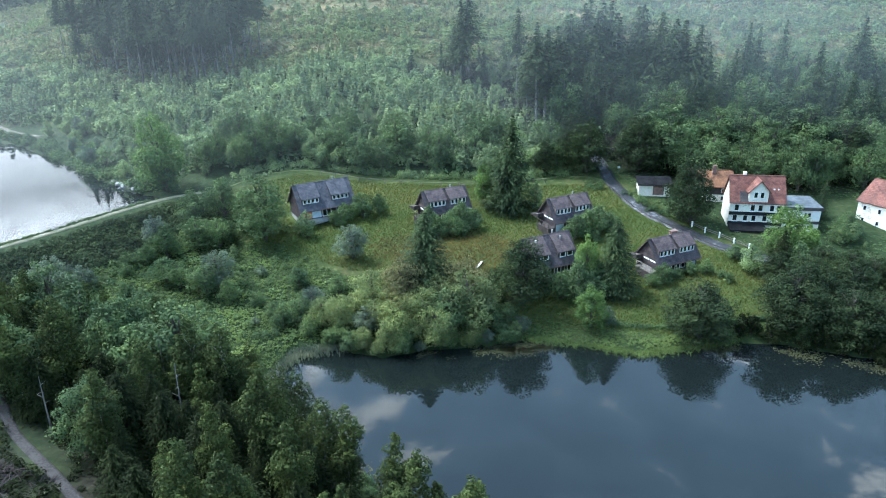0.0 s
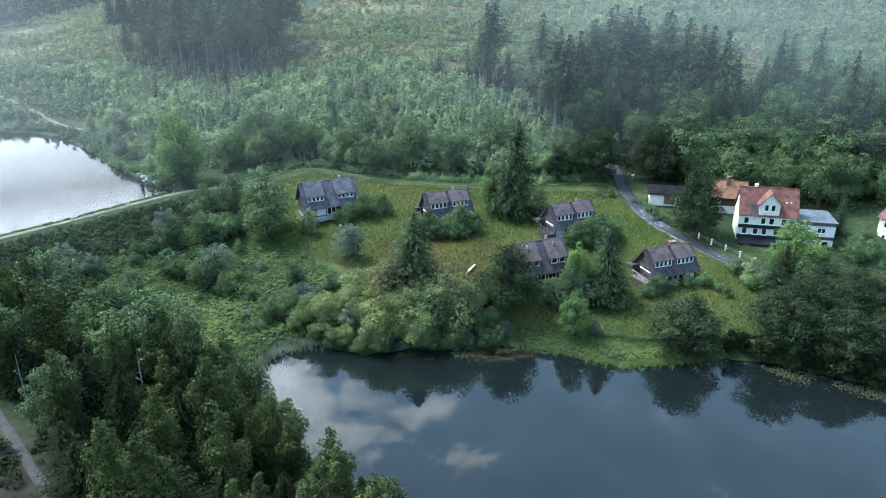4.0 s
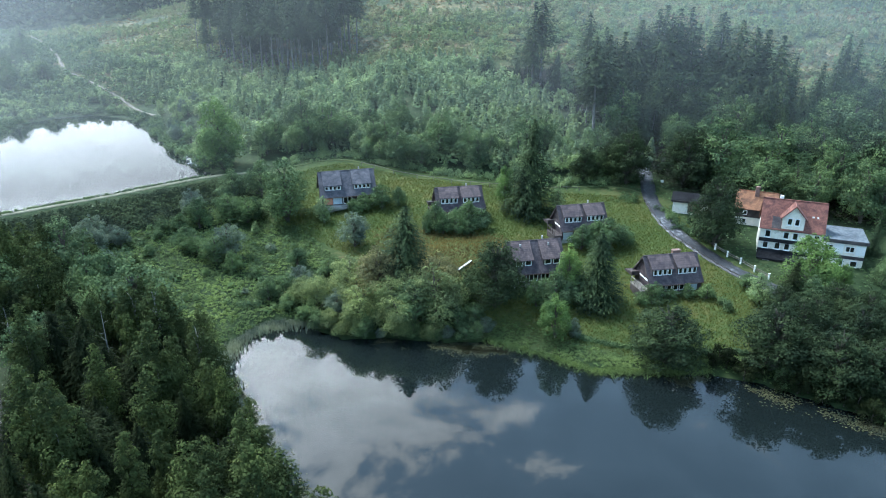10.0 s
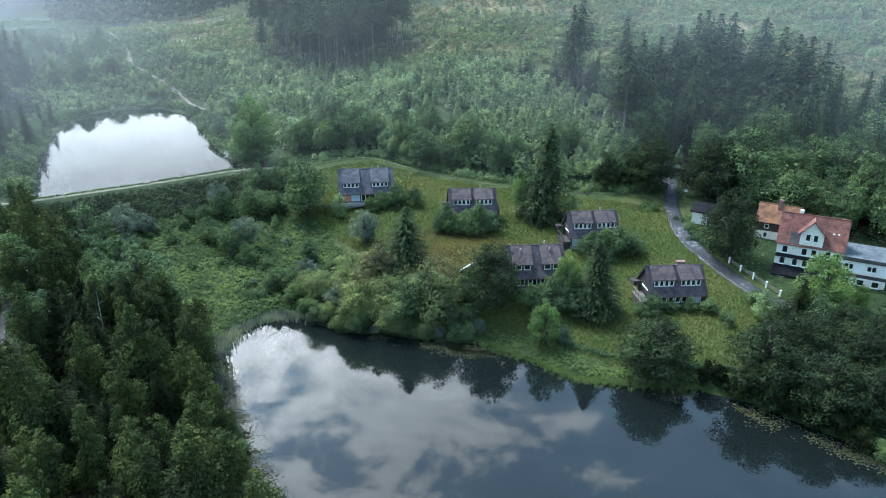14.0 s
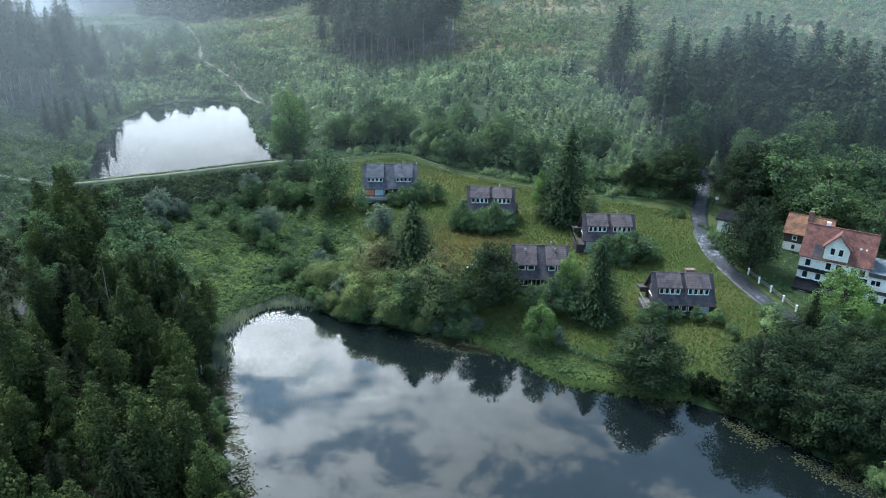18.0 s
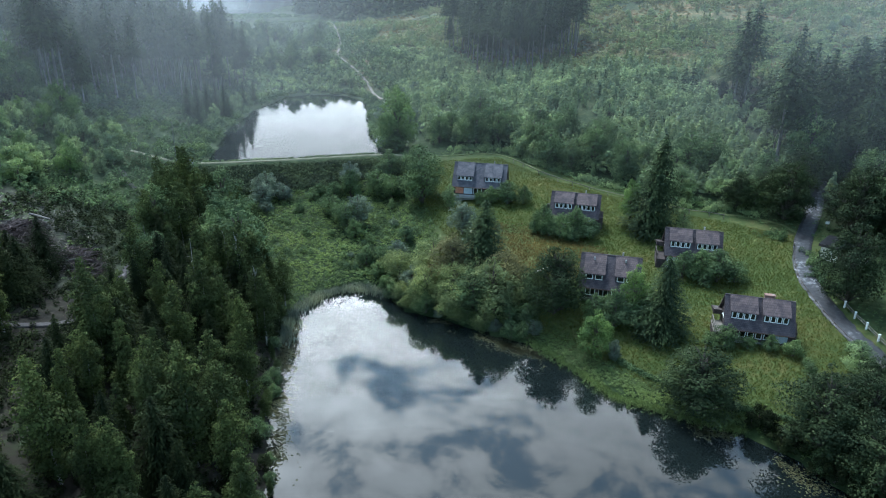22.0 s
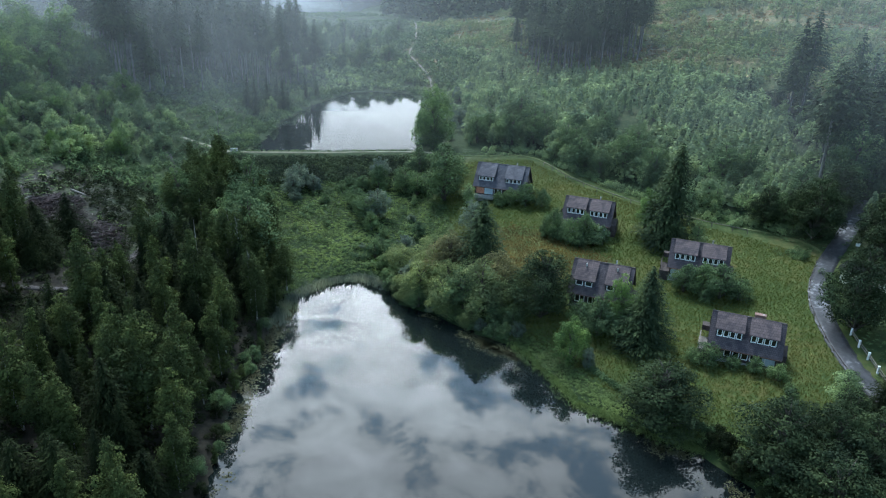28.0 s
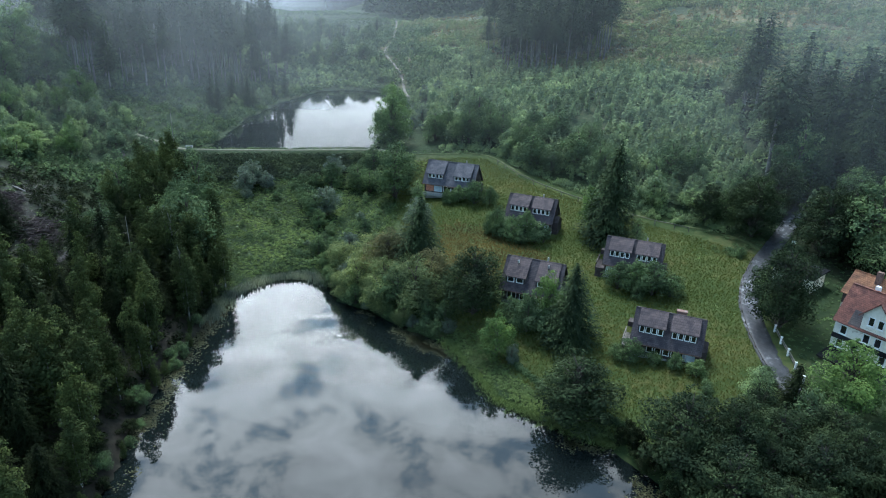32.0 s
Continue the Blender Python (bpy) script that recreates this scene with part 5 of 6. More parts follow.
def strew(name, pts, sizes, protos, mat, label, category, squash=1.0, seed=3, lift=0.0, level=None):
    """One mesh of many small growths, each a turned and scaled copy of a proto."""
    rng = np.random.default_rng(seed)
    n = len(pts)
    z = height(pts[:, 0], pts[:, 1]) + lift if level is None else np.full(n, level)
    a = rng.random(n) * 6.283
    out = []
    which = rng.integers(0, len(protos), n)
    for k, p in enumerate(protos):
        s = which == k
        if not s.any():
            continue
        ca, sa, sz = np.cos(a[s])[:, None], np.sin(a[s])[:, None], np.asarray(sizes)[s][:, None]
        x = (p[None, :, 0] * ca - p[None, :, 1] * sa) * sz + pts[s, 0][:, None]
        y = (p[None, :, 0] * sa + p[None, :, 1] * ca) * sz + pts[s, 1][:, None]
        h = p[None, :, 2] * sz * squash + z[s][:, None]
        out.append(np.stack([x, y, h], -1).reshape(-1, 3))
    v = np.concatenate(out)
    return tagged(new(name, sheet(name, v, quads(v), mat)), label, category, kind="stuff")


def keep_off(p, road=1.5, water_gap=.6):
    """Leaves out what would stand on a path, in water or in a house."""
    ok = (signed(p[:, 0], p[:, 1], LAKE) > water_gap) & (signed(p[:, 0], p[:, 1], POND) > water_gap) & (signed(p[:, 0], p[:, 1], FAR_POND) > 3)
    for l in LANES:
        ok &= seg_dist(p[:, 0], p[:, 1], l, False) > road
    for hx, hy, ang, a, b in ((41.1, 112.6, 24.5, 5.6, 3.6), (25, 127.9, 26, 5.6, 3.6), (.2, 129.5, 24.5, 5.6, 3.6), (18.1, 109.5, 25, 5.4, 4.2), (-24.8, 130.9, 29, 6.6, 4.3), (66.5, 129, -9, 9, 6), (59.4, 140.6, -10, 4.4, 3.2), (92.5, 127, -62, 7, 6), (47.2, 142.6, -8, 4.2, 2.8)):
        c, s = math.cos(radians(ang)), math.sin(radians(ang))
        u, w = (p[:, 0] - hx) * c + (p[:, 1] - hy) * s, -(p[:, 0] - hx) * s + (p[:, 1] - hy) * c
        ok &= ~((np.abs(u) < a) & (np.abs(w) < b))
    return p[ok]


def patchy(p, scale, cut, seed, stretch=1.0):
    """Keeps the places where a slow wave stands above cut."""
    v = wobble(p[:, 0] * scale * stretch + seed, p[:, 1] * scale - seed)
    return p[v + np.random.default_rng(seed).uniform(-.35, .35, len(p)) > cut]


R = np.random.default_rng(77)
SPR = [proto_spruce(i) for i in range(4)]
BSH = [proto_bush(i, 36, .8, .13) for i in range(4)]
BSF = [proto_bush(30 + i, 80, .8, .085) for i in range(4)]
BSM = [proto_bush(40 + i, 50, .8, .11) for i in range(4)]
FRN = [proto_bush(10 + i, 20, .5, .15) for i in range(4)]
BLD = [proto_blades(i, 8, 1.1, .15, 1.5) for i in range(4)]
RED = [proto_blades(20 + i, 6, .18, .05) for i in range(4)]

SLOPE = [(-150, 222), (-130, 215), (-100, 190), (-60, 152), (-30, 156), (5, 154), (30, 160), (42, 166), (20, 192), (0, 206), (-10, 222), (-60, 214), (-90, 226), (-140, 256)]
p = keep_off(scatter(SLOPE, 1.75, 61))
q = patchy(p, .5, -.1, 4)
strew("young_spruces", q, 1.4 + 5.0 * R.random(len(q)) ** 1.6, SPR, LEAF["sprout"], "dense plantation of young spruces on the slope", "saplings", 1.0, 4)
q = keep_off(patchy(scatter(SLOPE, 2.3, 62), .4, -.1, 9))
strew("slope_shrubs", q, 1.4 + 4.8 * R.random(len(q)) ** 1.5, BSF, LEAF["young"], "shrubs between the young spruces", "shrubs", .9, 5)

UPLAND = [(-300, 330), (-200, 262), (-140, 258), (-90, 228), (-60, 216), (-8, 224), (20, 226), (46, 210), (70, 198), (110, 192), (160, 195), (230, 215), (260, 330), (120, 420), (-120, 430)]
p = keep_off(scatter(UPLAND, 2.9, 63))
q = patchy(p, .34, -.12, 3, .35)
strew("upland_shrubs", q, R.uniform(1.8, 5.2, len(q)), BSM, LEAF["heath"], "patchy shrubs on the cleared hillside", "shrubs", .7, 6)
q = patchy(keep_off(scatter(UPLAND, 3.8, 64)), .36, .05, 8, .4)
strew("upland_saplings", q, R.uniform(1.6, 5.0, len(q)), SPR, LEAF["heath"], "scattered saplings on the cleared hillside", "saplings", 1.0, 7)
q = patchy(keep_off(scatter(UPLAND, 2.9, 68)), .3, -.1, 2)
strew("upland_grass", q, R.uniform(1.2, 2.6, len(q)), FRN, LEAF["rust"], "dry grass and ferns on the cleared hillside", "grass", .7, 8)

VALLEY = [(-125, 205), (-150, 210), (-185, 190), (-235, 175), (-330, 225), (-394, 290), (-392, 350), (-300, 350), (-225, 300), (-190, 262), (-140, 240), (-115, 215)]
p = keep_off(scatter(VALLEY, 3.0, 65))
strew("valley_thicket", p, R.uniform(2.0, 5.5, len(p)) * np.interp(p[:, 0], [-280, -240], [.45, 1]), BSM, LEAF["broad"], "willow thicket in the upper valley", "shrubs", .9, 9)

for nm, poly, gap_, lo, hi, sd, lab in (("pond_head_scrub", [(-148, 196), (-160, 176), (-200, 165), (-250, 165), (-245, 205), (-190, 206), (-160, 224)], 2.4, 1.2, 3.6, 101, "scrub below the tall spruces at the pond head"),
                                        ("high_valley_scrub", [(-240, 178), (-300, 206), (-340, 200), (-420, 210), (-560, 230), (-560, 170), (-400, 150), (-250, 160)], 4.6, 2.5, 6.0, 102, "scrub on the slope beside the far pond"),
                                        ("path_scrub", [(-330, 356), (-225, 300), (-190, 262), (-140, 238), (-108, 226), (-96, 250), (-140, 266), (-200, 270), (-296, 342)], 2.8, 1.2, 3.6, 103, "scrub on the upper side of the valley path")):
    p = keep_off(scatter(poly, gap_, sd), 1.2, .5)
    strew(nm, p, R.uniform(lo, hi, len(p)), BSM, LEAF["young"], lab, "shrubs", .8, sd)

LEFTBANK = [(-76, 92), (-62, 74), (-70, 60), (-76, 52), (-72, 38), (-100, 24), (-150, 30), (-260, 80), (-240, 170), (-160, 176), (-130, 130), (-105, 112), (-88, 98)]
p = keep_off(scatter(LEFTBANK, 2.0, 66))
q = patchy(p, .5, -.6, 5)
strew("bank_shrubs", q, R.uniform(1.0, 3.2, len(q)), BSF, LEAF["broad"], "low shrubs on the bank above the pond", "shrubs", .8, 10)

MEADOW = [(-24, 91), (-27, 82), (-22, 72), (-40, 80), (-60, 86), (-80, 93), (-72, 106), (-62, 121), (-52, 132), (-42, 140), (-36, 124), (-20, 110), (-8, 104), (4, 104), (12, 97), (6, 93), (-8, 91), (-18, 93)]
p = keep_off(scatter(MEADOW, .72, 67), 1.3, .2)
q = patchy(p, 1.2, -.95, 6)
strew("ferns", q, R.uniform(.5, 1.25, len(q)), FRN, LEAF["fern"], "lush ferns and tall herbs on the wet meadow", "ferns", .8, 11)
q = patchy(keep_off(scatter(MEADOW, 2.4, 69)), .9, .1, 11)
strew("meadow_shrubs", q, R.uniform(.9, 2.4, len(q)), BSF, LEAF["broad"], "low dark shrubs on the wet meadow", "shrubs", .8, 12)
DAMFACE = [(-88, 90), (-82, 97), (-70, 113), (-58, 131), (-52, 135), (-49, 130), (-60, 112), (-74, 92), (-80, 86)]
p = keep_off(scatter(DAMFACE, .85, 70), 1.2)
strew("dam_brambles", p, np.clip(.4 * seg_dist(p[:, 0], p[:, 1], DAM, False), .5, 1.9) * R.uniform(.7, 1.25, len(p)), BSM, LEAF["alder"], "bramble scrub on the face of the dam", "shrubs", .7, 13)

p = keep_off(scatter(LAWN, .42, 71), 1.7, .3)
warm = np.exp(-((p[:, 0] - 4) / 12) ** 2 - ((p[:, 1] - 114.5) / 8.5) ** 2) + .35 * np.exp(-((p[:, 0] + 8) / 7) ** 2 - ((p[:, 1] - 118) / 5) ** 2) + .1 * wobble(p[:, 0] * .9, p[:, 1] * .9)
hot = warm + R.uniform(-.14, .14, len(p)) > .36
strew("meadow_grass", p[~hot], R.uniform(.16, .36, int((~hot).sum())), BLD, LEAF["grass"], "uncut meadow grass round the chalets", "grass", 1.0, 14)
strew("rusty_grass", p[hot], R.uniform(.2, .42, int(hot.sum())), BLD, LEAF["rust"], "rust coloured seeding grass on the meadow", "grass", 1.0, 15)
q = patchy(p, 1.1, .8, 12)[::7]
strew("meadow_herbs", q, R.uniform(.35, .8, len(q)), FRN, LEAF["fern"], "nettles and herbs in the uncut meadow", "herbs", .7, 16)

ROUGH = [(-58, 138), (-44, 150), (-58, 165), (40, 172), (110, 150), (112, 96), (90, 84), (70, 86), (50, 94), (30, 92), (14, 96)]
p = keep_off(scatter(ROUGH, 1.15, 73), 1.1, .3)
p = p[signed(p[:, 0], p[:, 1], LAWN) > .3]
p = p[(p[:, 0] < 79) | (p[:, 1] < 122) | (p[:, 1] > 138)]
strew("rough_grass", p, R.uniform(.5, 1.1, len(p)), FRN, LEAF["broad"], "rough grass and herbs along the lane and wood", "grass", .6, 21)
TRAILSIDE = [(-62, 74), (-47, 61), (-30, 46), (-12, 26), (-20, 10), (-50, 20), (-62, 38), (-80, 60)]
p = keep_off(scatter(TRAILSIDE, 1.4, 74), 1.0)
p = p[np.hypot(p[:, 0] + 57.5, p[:, 1] - 47.5) > 6]
q = patchy(p, .7, -.6, 3)
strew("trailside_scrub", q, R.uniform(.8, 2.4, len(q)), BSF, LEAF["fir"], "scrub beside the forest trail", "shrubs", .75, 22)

# reeds and lily pads
def along(pts, n, spread_, seed):
    line = smooth_line(pts, .5)
    rng = np.random.default_rng(seed)
    k = rng.integers(0, len(line), n)
    c = np.array([(line[i].x, line[i].y) for i in k])
    return c + rng.normal(size=(n, 2)) * spread_


p = keep_off(along([(-46, 149), (-33, 153.4), (-12, 149.6), (8, 150.6), (30, 154.6)], 420, 1.3, 97), 1.3)
strew("track_shrubs", p, R.uniform(.7, 2.2, len(p)), BSF, LEAF["young"], "shrubs crowding the upper side of the track", "shrubs", .9, 30)
p = along([(-85.5, 98.6), (-73.6, 114.6), (-61.4, 133)], 420, .45, 98)
strew("crest_shrubs", p, R.uniform(.25, .9, len(p)), BSM, LEAF["broad"], "low shrubs along the water side of the dam", "shrubs", .8, 31)
# undergrowth of the woods: dark leaf colour stands in for the canopy's shade
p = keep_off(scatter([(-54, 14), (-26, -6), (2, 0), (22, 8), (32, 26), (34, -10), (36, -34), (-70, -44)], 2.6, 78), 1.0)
strew("south_undergrowth", p, R.uniform(1.0, 3.0, len(p)), BSM, LEAF["fir"], "undergrowth on the south bank, coloured dark for shade", "shrubs", .9, 32)
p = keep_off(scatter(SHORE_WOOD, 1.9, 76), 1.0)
strew("wood_undergrowth", p, R.uniform(.7, 2.0, len(p)), BSM, LEAF["fir"], "undergrowth below the shore wood, coloured dark for shade", "shrubs", .9, 28)
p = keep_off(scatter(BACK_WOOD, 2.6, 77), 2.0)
strew("back_undergrowth", p, R.uniform(1.2, 3.6, len(p)), BSM, LEAF["fir"], "undergrowth in the mixed wood, coloured dark for shade", "shrubs", .9, 29)
p = along([(-17.5, 92.6), (-22.6, 91), (-25.8, 86), (-26.6, 80.5), (-23.2, 72.6), (-18, 67.4)], 6800, 1.2, 81)
strew("reeds", p, R.uniform(.45, 1.25, len(p)), RED, LEAF["reed"], "pale reeds fringing the head of the lake", "reeds", 1.0, 17, level=LAKE_Z - .1)
p = along([(14, 94), (22, 91.8), (30, 89.3), (37, 90.2), (46, 92.6)], 2600, .8, 82)
strew("bank_grass", p, R.uniform(.2, .5, len(p)), BLD, LEAF["fern"], "bright grass on the lake bank", "grass", 1.0, 18, level=LAKE_Z + .1)


p = keep_off(along([(14, 95.5), (22, 93.3), (30, 91), (37, 91.8), (46, 94.2), (58, 92)], 1600, 1.1, 95), 1, .1)
strew("bank_herbs", p, R.uniform(.35, .8, len(p)), FRN, LEAF["fern"], "lush herbs on the lake bank", "herbs", .7, 26)
p = keep_off(along([(-92, 100), (-116, 122), (-140, 148), (-157, 178), (-155, 193), (-141, 200), (-122, 194), (-107, 180), (-78, 152), (-64, 143)], 620, 1.8, 96), 1, .1)
strew("pond_bushes", p, R.uniform(1.0, 3.4, len(p)), BSF, LEAF["broad"], "bushes overhanging the pond shore", "shrubs", .8, 27)


def pads(seed, n):
    a = np.arange(4) / 4 * 6.283 + seed
    return np.stack([np.cos(a) * .5, np.sin(a) * .5, np.zeros(4)], 1)


PAD = [pads(i * .4, 4) for i in range(4)]
p = np.concatenate([along([(9, 90.2), (14, 90.8), (19, 90)], 3000, 1.0, 83), along([(42, 89.4), (45, 90)], 1500, 1.0, 84), along([(50, 88.6), (58, 86.6), (66, 83.2), (74, 80)], 3200, .95, 85),
                    along([(-3, 88.8), (3, 89.8), (8, 90.4)], 1900, .8, 86), along([(-22, 74), (-19, 70.6), (-10, 62), (-1, 53.8), (6, 48.6), (13, 44)], 7000, .95, 87)])
p = p[signed(p[:, 0], p[:, 1], LAKE) < .3]
p = np.concatenate([p[p[:, 0] < -12], patchy(p[p[:, 0] >= -12], 1.3, -.1, 17)])
strew("lily_pads", p, R.uniform(.13, .32, len(p)), PAD, LEAF["pad"], "yellow green lily pads floating near the shore", "water plants", 1.0, 19, level=LAKE_Z + .02)

p = patchy(keep_off(scatter(CLEARCUT, 1.5, 75)), .9, .05, 7)
p = p[np.hypot(p[:, 0] + 57.5, p[:, 1] - 47.5) > 6]
strew("clearcut_ferns", p, R.uniform(.6, 1.4, len(p)), FRN, LEAF["young"], "ferns creeping over the clear-cut", "ferns", .7, 25)

# clear-cut with its brush heap and slash
p = keep_off(scatter(CLEARCUT, 1.1, 72))
rng = np.random.default_rng(5)


def sticks(pts, seed, long=1.6, pile=None):
    r_ = np.random.default_rng(seed)
    n = len(pts)
    a, t = r_.random(n) * 6.283, r_.normal(0, .25, n)
    L = r_.uniform(.4, 1, n) * long
    z = height(pts[:, 0], pts[:, 1]) + (.08 if pile is None else pile(pts))
    c = np.stack([pts[:, 0], pts[:, 1], z], 1)
    d = np.stack([np.cos(a) * np.cos(t), np.sin(a) * np.cos(t), np.sin(t)], 1) * L[:, None]
    s = np.stack([-np.sin(a), np.cos(a), np.zeros(n)], 1) * .05
    u = np.zeros((n, 3))
    u[:, 2] = .06
    v = np.stack([c - d, c + s - u, c + d, c - s + u], 1).reshape(-1, 3)
    return v


v = sticks(p, 6)
tagged(new("slash", sheet("slash", v, quads(v), M_WOOD)), "strewn branches left on the clear-cut", "branches", kind="stuff")
a = rng.random(2600) * 6.283
r_ = np.sqrt(rng.random(2600))
edge = r_ * (1 + .28 * np.sin(3 * a + 1) + .15 * np.sin(7 * a))
pp = np.stack([-57.5 + np.cos(a) * edge * 6.0, 47.5 + np.sin(a) * edge * 4.2], 1)
pp[1900:] += np.array([10.5, 3.5])
v = sticks(pp, 7, 1.8, lambda q_: 2.0 * (1 - r_ ** 2) * rng.uniform(.5, 1, 2600))
tagged(new("brush_heap", sheet("brush_heap", v, quads(v), M_BRUSH)), "dark heap of dead brushwood on the clear-cut", "brushwood", kind="stuff")

# distant woods
def far_wood(name, poly, gap, lo, hi, seed, label):
    p_ = keep_off(scatter(poly, gap, seed), 3)
    strew(name, p_, np.random.default_rng(seed).uniform(lo, hi, len(p_)), [proto_spruce(50 + i, 40) for i in range(4)], LEAF["spruce"], label, "wood", 1.0, seed)


far_wood("far_wood", [(-350, 345), (-320, 365), (-260, 350), (-120, 440), (120, 440), (280, 340), (420, 420), (300, 600), (-300, 600), (-620, 560), (-640, 380), (-540, 290), (-530, 420), (-440, 420)], 9.5, 16, 26, 91, "dark spruce woods on the far ridge")
far_wood("valley_wood", [(-240, 140), (-225, 105), (-260, 50), (-480, 60), (-560, 220), (-470, 190), (-340, 150)], 7.0, 14, 24, 92, "dark spruce woods beyond the upper pond")

# ---- thin morning mist over the upper valley
def mist_material():
    m = bpy.data.materials.new("thin_mist")
    m.use_nodes = True
    t = m.node_tree
    t.nodes.clear()
    a = link_nodes(t)
    at = a("ShaderNodeTexCoord").outputs["Object"]
    n1 = a("ShaderNodeTexNoise", {"Vector": at, "Scale": .014, "Detail": 4.0, "Roughness": .55}).outputs[0]
    d = a("ShaderNodeAttribute", attribute_name="veil").outputs["Fac"]
    k = a("ShaderNodeMapRange", {0: n1, 1: .3, 2: .75, 3: .5, 4: 1.5}).outputs[0]
    f = a("ShaderNodeMath", {0: d, 1: k}, operation="MULTIPLY").outputs[0]
    w = a("ShaderNodeMixShader", {0: .5, 1: a("ShaderNodeBsdfDiffuse", {0: (.80, .84, .86, 1)}).outputs[0], 2: a("ShaderNodeBsdfTranslucent", {0: (.80, .84, .86, 1)}).outputs[0]})
    mix = a("ShaderNodeMixShader", {0: f, 1: a("ShaderNodeBsdfTransparent").outputs[0], 2: w.outputs[0]})
    a("ShaderNodeOutputMaterial", {0: mix.outputs[0]})
    return m


M_MIST = mist_material()


def mist(far_, share):
    """A hanging curtain of thin haze across the valley, far_ metres out."""
    az, zz_ = np.meshgrid(np.radians(np.linspace(-75, 95, 86)), np.linspace(-4, 84, 12))
    mx, my = 45 - np.sin(az) * far_, 20 + np.cos(az) * far_
    mi = np.arange(mx.size).reshape(mx.shape)
    mf = np.stack([mi[:-1, :-1], mi[:-1, 1:], mi[1:, 1:], mi[1:, :-1]], -1).reshape(-1, 4)
    mm = sheet("mist", np.stack([mx, my, zz_], -1).reshape(-1, 3), mf, M_MIST, True)
    deg = np.degrees(az)
    reach = [1.3, 1.5, 1.8, 1.1, .6, .5, .5, 1.0, 1.0] if far_ < 180 else [.75, .75, .75, .5, .17, .22, 1.0, 2.0, 2.0]
    dens = share * np.interp(deg, [-75, -20, 3, 14, 25, 42, 54, 68, 95], reach) * np.clip((82 - zz_) / 24, 0, 1)
    if far_ > 600:
        dens = share * np.exp(-((deg - 57) / 6) ** 2)
    mm.attributes.new("veil", "FLOAT", "POINT").data.foreach_set("value", dens.ravel().astype(np.float32))
    tagged(new("mist", mm), "thin morning mist hanging in the upper valley", "mist", kind="stuff")


for far_, share in ((138, .022), (152, .024), (168, .03), (188, .042), (214, .055), (255, .065), (315, .07), (390, .08), (620, .5)):
    mist(far_, share)

# ---- small things
def lane_fence():
    """White posts and rails beside the lane."""
    f = thing("lane_fence", "white post and rail fence beside the lane", "fence", pose(0, 0, 0))
    pts = [(50.7, 127.0), (52.6, 124.8), (54.6, 122.5), (56.6, 120.2), (58.6, 117.9)]
    for i, (x, y) in enumerate(pts):
        z = float(height(x, y))
        b = box(-.12, .12, -.12, .12, -.4, 1.1, bevel=.03)
        b.transform(pose(x, y, z, 0, 0, -49))
        o = part("post", b, M_WHITE, f)
        c = box(-.16, .16, -.16, .16, 1.103, 1.18, bevel=.02)
        c.transform(pose(x, y, z, 0, 0, -49))
        part("post_cap", c, M_WHITE, o)
    for i in range(4):
        (x0, y0), (x1, y1) = pts[i], pts[i + 1]
        z0, z1 = float(height(x0, y0)), float(height(x1, y1))
        L = math.hypot(x1 - x0, y1 - y0)
        ang, tilt = math.degrees(math.atan2(y1 - y0, x1 - x0)), math.degrees(math.atan2(z1 - z0, L))
        for h0, h1 in ((.85, .95), (.5, .6)) if i < 2 else ((.85, .93), (.45, .6)):
            b = box(.13, L - .13, -.04, .04, h0, h1)
            b.transform(pose(x0, y0, z0) @ pose(0, 0, 0, 0, 0, ang) @ pose(0, 0, 0, 0, -tilt, 0))
            part("rail" if h1 - h0 < .2 else "panel", b, M_WOOD, f)


lane_fence()


def rail_fence(name, label, pts, mat, h, gap):
    """Low posts with one rail along a line."""
    f = thing(name, label, "fence", pose(0, 0, 0))
    line = smooth_line(pts, gap)
    pb = box(-.06, .06, -.06, .06, -.3, h)
    me = bpy.data.meshes.new("post")
    pb.to_mesh(me)
    pb.free()
    me.materials.append(mat)
    for i, p in enumerate(line):
        o = new("post", me)
        o.parent = f
        o.matrix_basis = pose(p.x, p.y, float(height(p.x, p.y)), 0, 0, i * 17)
        if i + 1 < len(line):
            q = line[i + 1]
            z0, z1 = float(height(p.x, p.y)), float(height(q.x, q.y))
            L = (q - p).length
            b = box(0, L, -.03, .03, h - .12, h - .02)
            b.transform(pose(p.x, p.y, z0) @ pose(0, 0, 0, 0, 0, math.degrees(math.atan2(q.y - p.y, q.x - p.x))) @ pose(0, 0, 0, 0, -math.degrees(math.atan2(z1 - z0, L)), 0))
            part("rail", b, mat, f)


rail_fence("lane_rail", "low dark rail along the bend of the lane", [(38.2, 146), (40.2, 138.5), (43.4, 131), (48.4, 123.8), (54, 117.8)], M_DARKWOOD, .6, 2.2)
rail_fence("field_fence", "thin weathered wire fence along the upper track", [(-28, 149), (-13, 145.2), (8, 146.2), (24, 149)], M_WOOD, 1.0, 4.0)
p = along([(27, 95.2), (34, 94.4), (44, 95.0), (52, 96.2)], 420, .22, 88)
strew("shore_hedge", p, R.uniform(.5, .9, len(p)), BSH, LEAF["broad"], "low dark hedge above the lake bank", "hedge", 1.0, 23)
p = np.concatenate([along([(42, 143), (44, 137.5), (47.5, 131.5)], 60, .8, 89), along([(36.5, 147), (33, 146)], 30, .9, 90)])
strew("lane_shrubs", p, R.uniform(.7, 1.6, len(p)), BSF, LEAF["broad"], "leafy shrubs beside the lane", "shrubs", .8, 24)


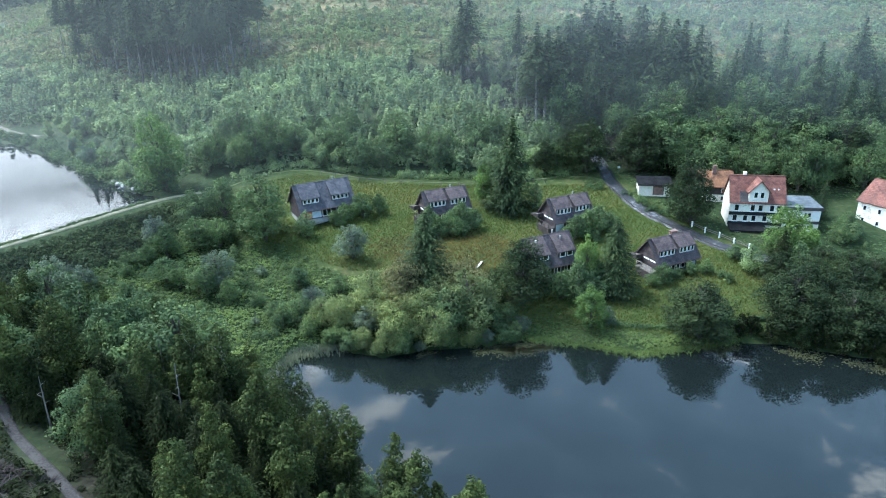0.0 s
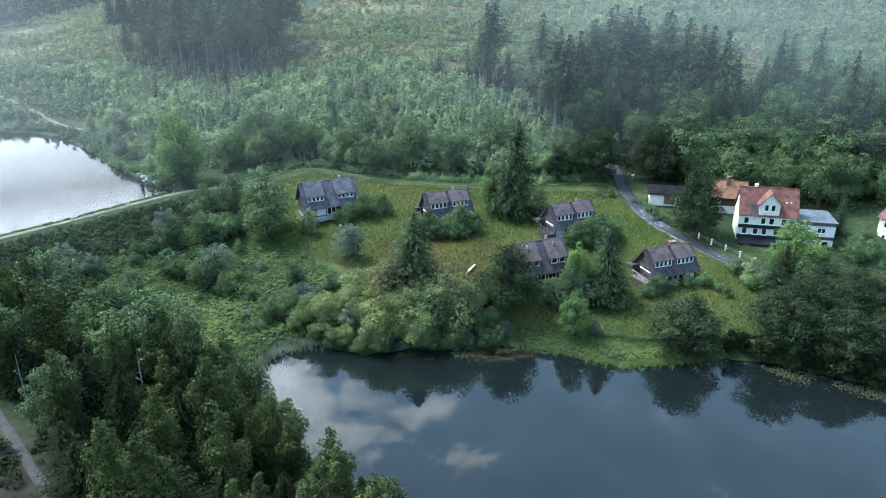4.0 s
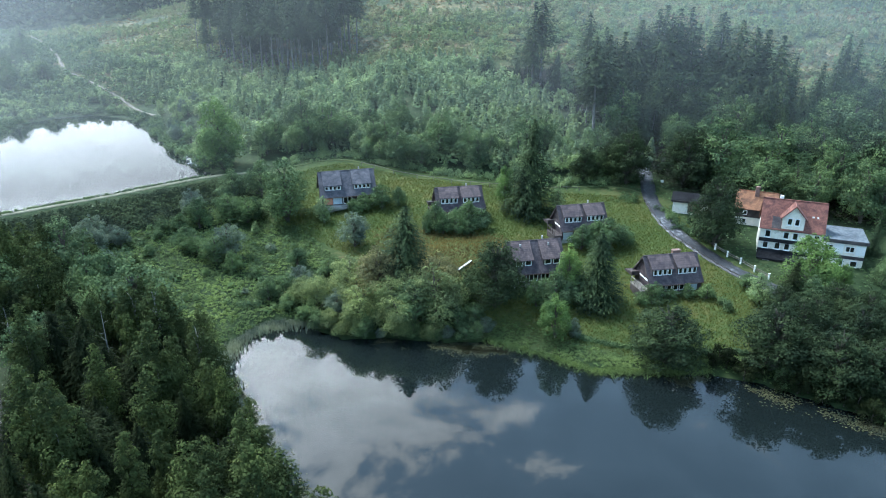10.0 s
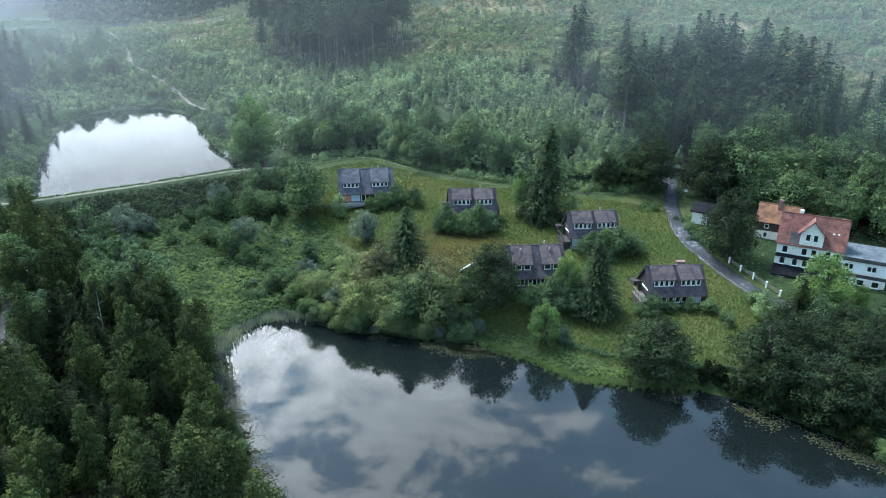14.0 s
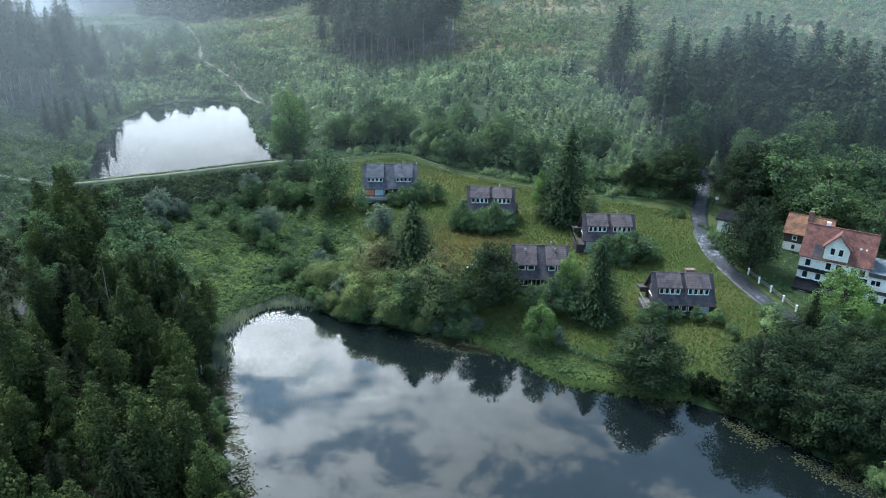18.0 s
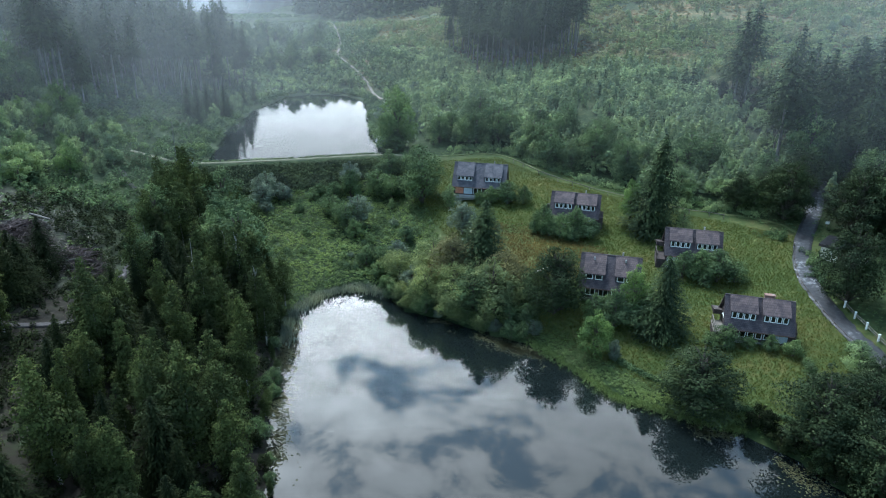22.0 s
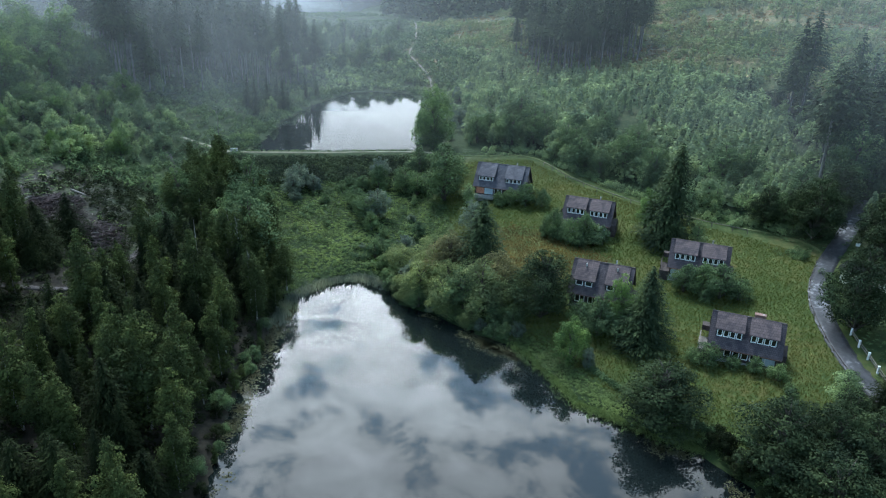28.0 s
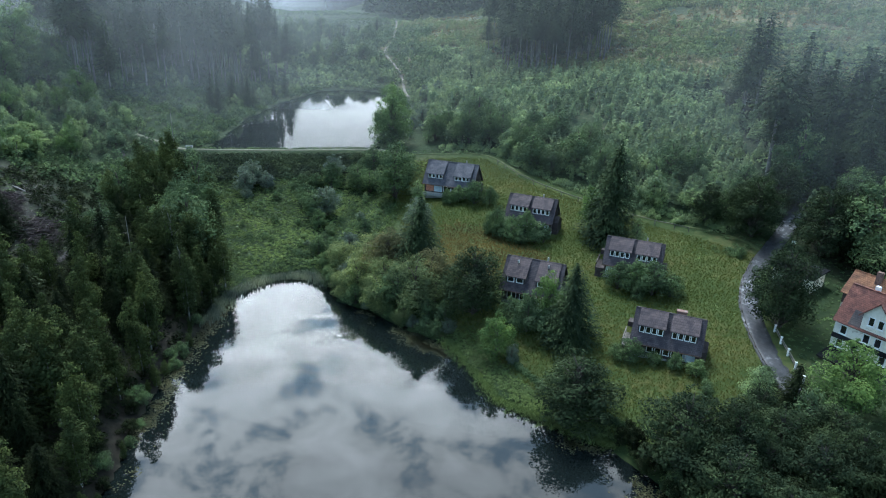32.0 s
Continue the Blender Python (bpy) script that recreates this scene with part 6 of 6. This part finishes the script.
def chute():
    """The concrete spillway down the face of the dam."""
    c = thing("spillway", "concrete spillway chute down the dam face", "spillway", pose(0, 0, 0))
    a, b = Vector((-81.5, 92.5)), Vector((-70.0, 93.0))
    n = 7
    for i in range(n):
        p, q = a.lerp(b, i / n), a.lerp(b, (i + 1) / n)
        zp, zq = float(height(p.x, p.y)) + .25, float(height(q.x, q.y)) + .25
        L = (q - p).length
        m = pose(p.x, p.y, zp) @ pose(0, 0, 0, 0, 0, math.degrees(math.atan2(q.y - p.y, q.x - p.x))) @ pose(0, 0, 0, 0, -math.degrees(math.atan2(zq - zp, L)), 0)
        for nm, y0, y1, z0, z1 in (("channel_floor", -.75, .75, -.35, -.1), ("side_wall", -.98, -.753, -.35, .4), ("side_wall", .753, .98, -.35, .4)):
            bx = box(0, L - .03, y0, y1, z0, z1)
            bx.transform(m)
            part(nm, bx, M_CONCRETE, c)


chute()


def weir_hut():
    w = thing("sluice", "small concrete sluice house at the end of the dam", "sluice", at_ground(-86.5, 95.5, 55))
    part("body", box(-.8, .8, -.6, .6, -.6, .75, bevel=.04), M_CONCRETE, w)
    part("lid", box(-.9, .9, -.7, .7, .753, .86, bevel=.03), M_FELT, w)


weir_hut()


def dead_tree(x, y, h, lean):
    t = thing("dead_tree", "bare pale dead tree without leaves", "tree", pose(x, y, float(height(x, y)), lean, 0, 30))
    limbs = [([(0, 0, -.5), (.1, 0, h * .5), (.25, .1, h)], [.13, .085, .03], 7)]
    part("trunk", stems("trunk", limbs, M_PALE), None, t)
    for k in range(4):
        z = h * (.55 + .1 * k)
        a = k * 2.2
        part("branch", stems("branch", [([(.12, 0, z), (math.cos(a) * .5, math.sin(a) * .5, z + .2), (math.cos(a) * .8, math.sin(a) * .8, z + .3)], [.03, .02, .008], 5)], M_PALE), None, t)


dead_tree(-85.0, 91.2, 12.0, 2)
dead_tree(-33.5, 68.0, 11.5, -3)
dead_tree(-29.0, 61.0, 12.0, 3)
dead_tree(-44.0, 61.5, 8.0, 6)


def white_slide():
    s = thing("slide_board", "long pale board lying across the overgrown mound", "board", pose(5.2, 106.8, float(height(5.2, 106.8)) + .35, 0, 0, math.degrees(math.atan2(4.5, 2.3))) @ pose(0, 0, 0, 0, -9, 0))
    part("board", box(0, 4.0, -.15, .15, 0, .05, bevel=.02), M_PLASTER, s, "pale weathered board")
    part("edge", box(0, 4.0, -.2, -.153, 0, .12), M_CONCRETE, s)
    part("edge", box(0, 4.0, .153, .2, 0, .12), M_CONCRETE, s)
    part("foot", box(3.8, 4.0, -.25, .25, -.9, -.003), M_RUST, s)
    part("foot", box(.2, .35, -.25, .25, -.6, -.003), M_RUST, s)


white_slide()


def stone(x, y, r, seed):
    b = bmesh.new()
    bmesh.ops.create_icosphere(b, subdivisions=2, radius=r)
    for v in b.verts:
        v.co *= 1 + .35 * noise.noise(v.co * (1.4 / r) + Vector((seed, 0, 0)))
        v.co.z *= .6
    o = part("boulder", b, M_CONCRETE, None)
    o.matrix_basis = pose(x, y, float(height(x, y)) + r * .1, 0, 0, seed * 40)
    tagged(o, "grey boulder on the pond shore", "boulder", "boulders on the pond shore")


for i, (x, y, r) in enumerate(((-70.5, 145.0, .8), (-72.0, 146.2, 1.1), (-74.0, 147.5, .9), (-73.2, 145.6, .6), (-76.0, 149.2, .8), (-69.0, 143.6, .7))):
    stone(x, y, r, i + 1)


def signpost(x, y):
    s = thing("signpost", "small white sign on a post at the wood's edge", "sign", at_ground(x, y, 10))
    part("post", box(-.05, .05, -.05, .05, -.3, 1.5), M_WOOD, s)
    part("board", box(-.35, .35, -.09, -.053, .9, 1.5, bevel=.01), M_WHITE, s)


signpost(42.0, 153.6)


def log(x, y, L, r, turn):
    o = part("log", stems("log", [([(0, 0, 0), (0, 0, L / 2), (.1, 0, L)], [r, r * .85, r * .6], 8)], M_PALE), None, None)
    o.matrix_basis = pose(x, y, float(height(x, y)) + r * .8, 0, 88, turn)
    tagged(o, "fallen bare tree trunk on the clearing", "log", "fallen trunks")


for x, y, L, r, a in ((-48, 45, 6, .15, 70), (-52, 55, 5, .14, -30), (-66, 52, 6, .17, 10), (-62, 42, 5, .15, 120)):
    log(x, y, L, r, a)
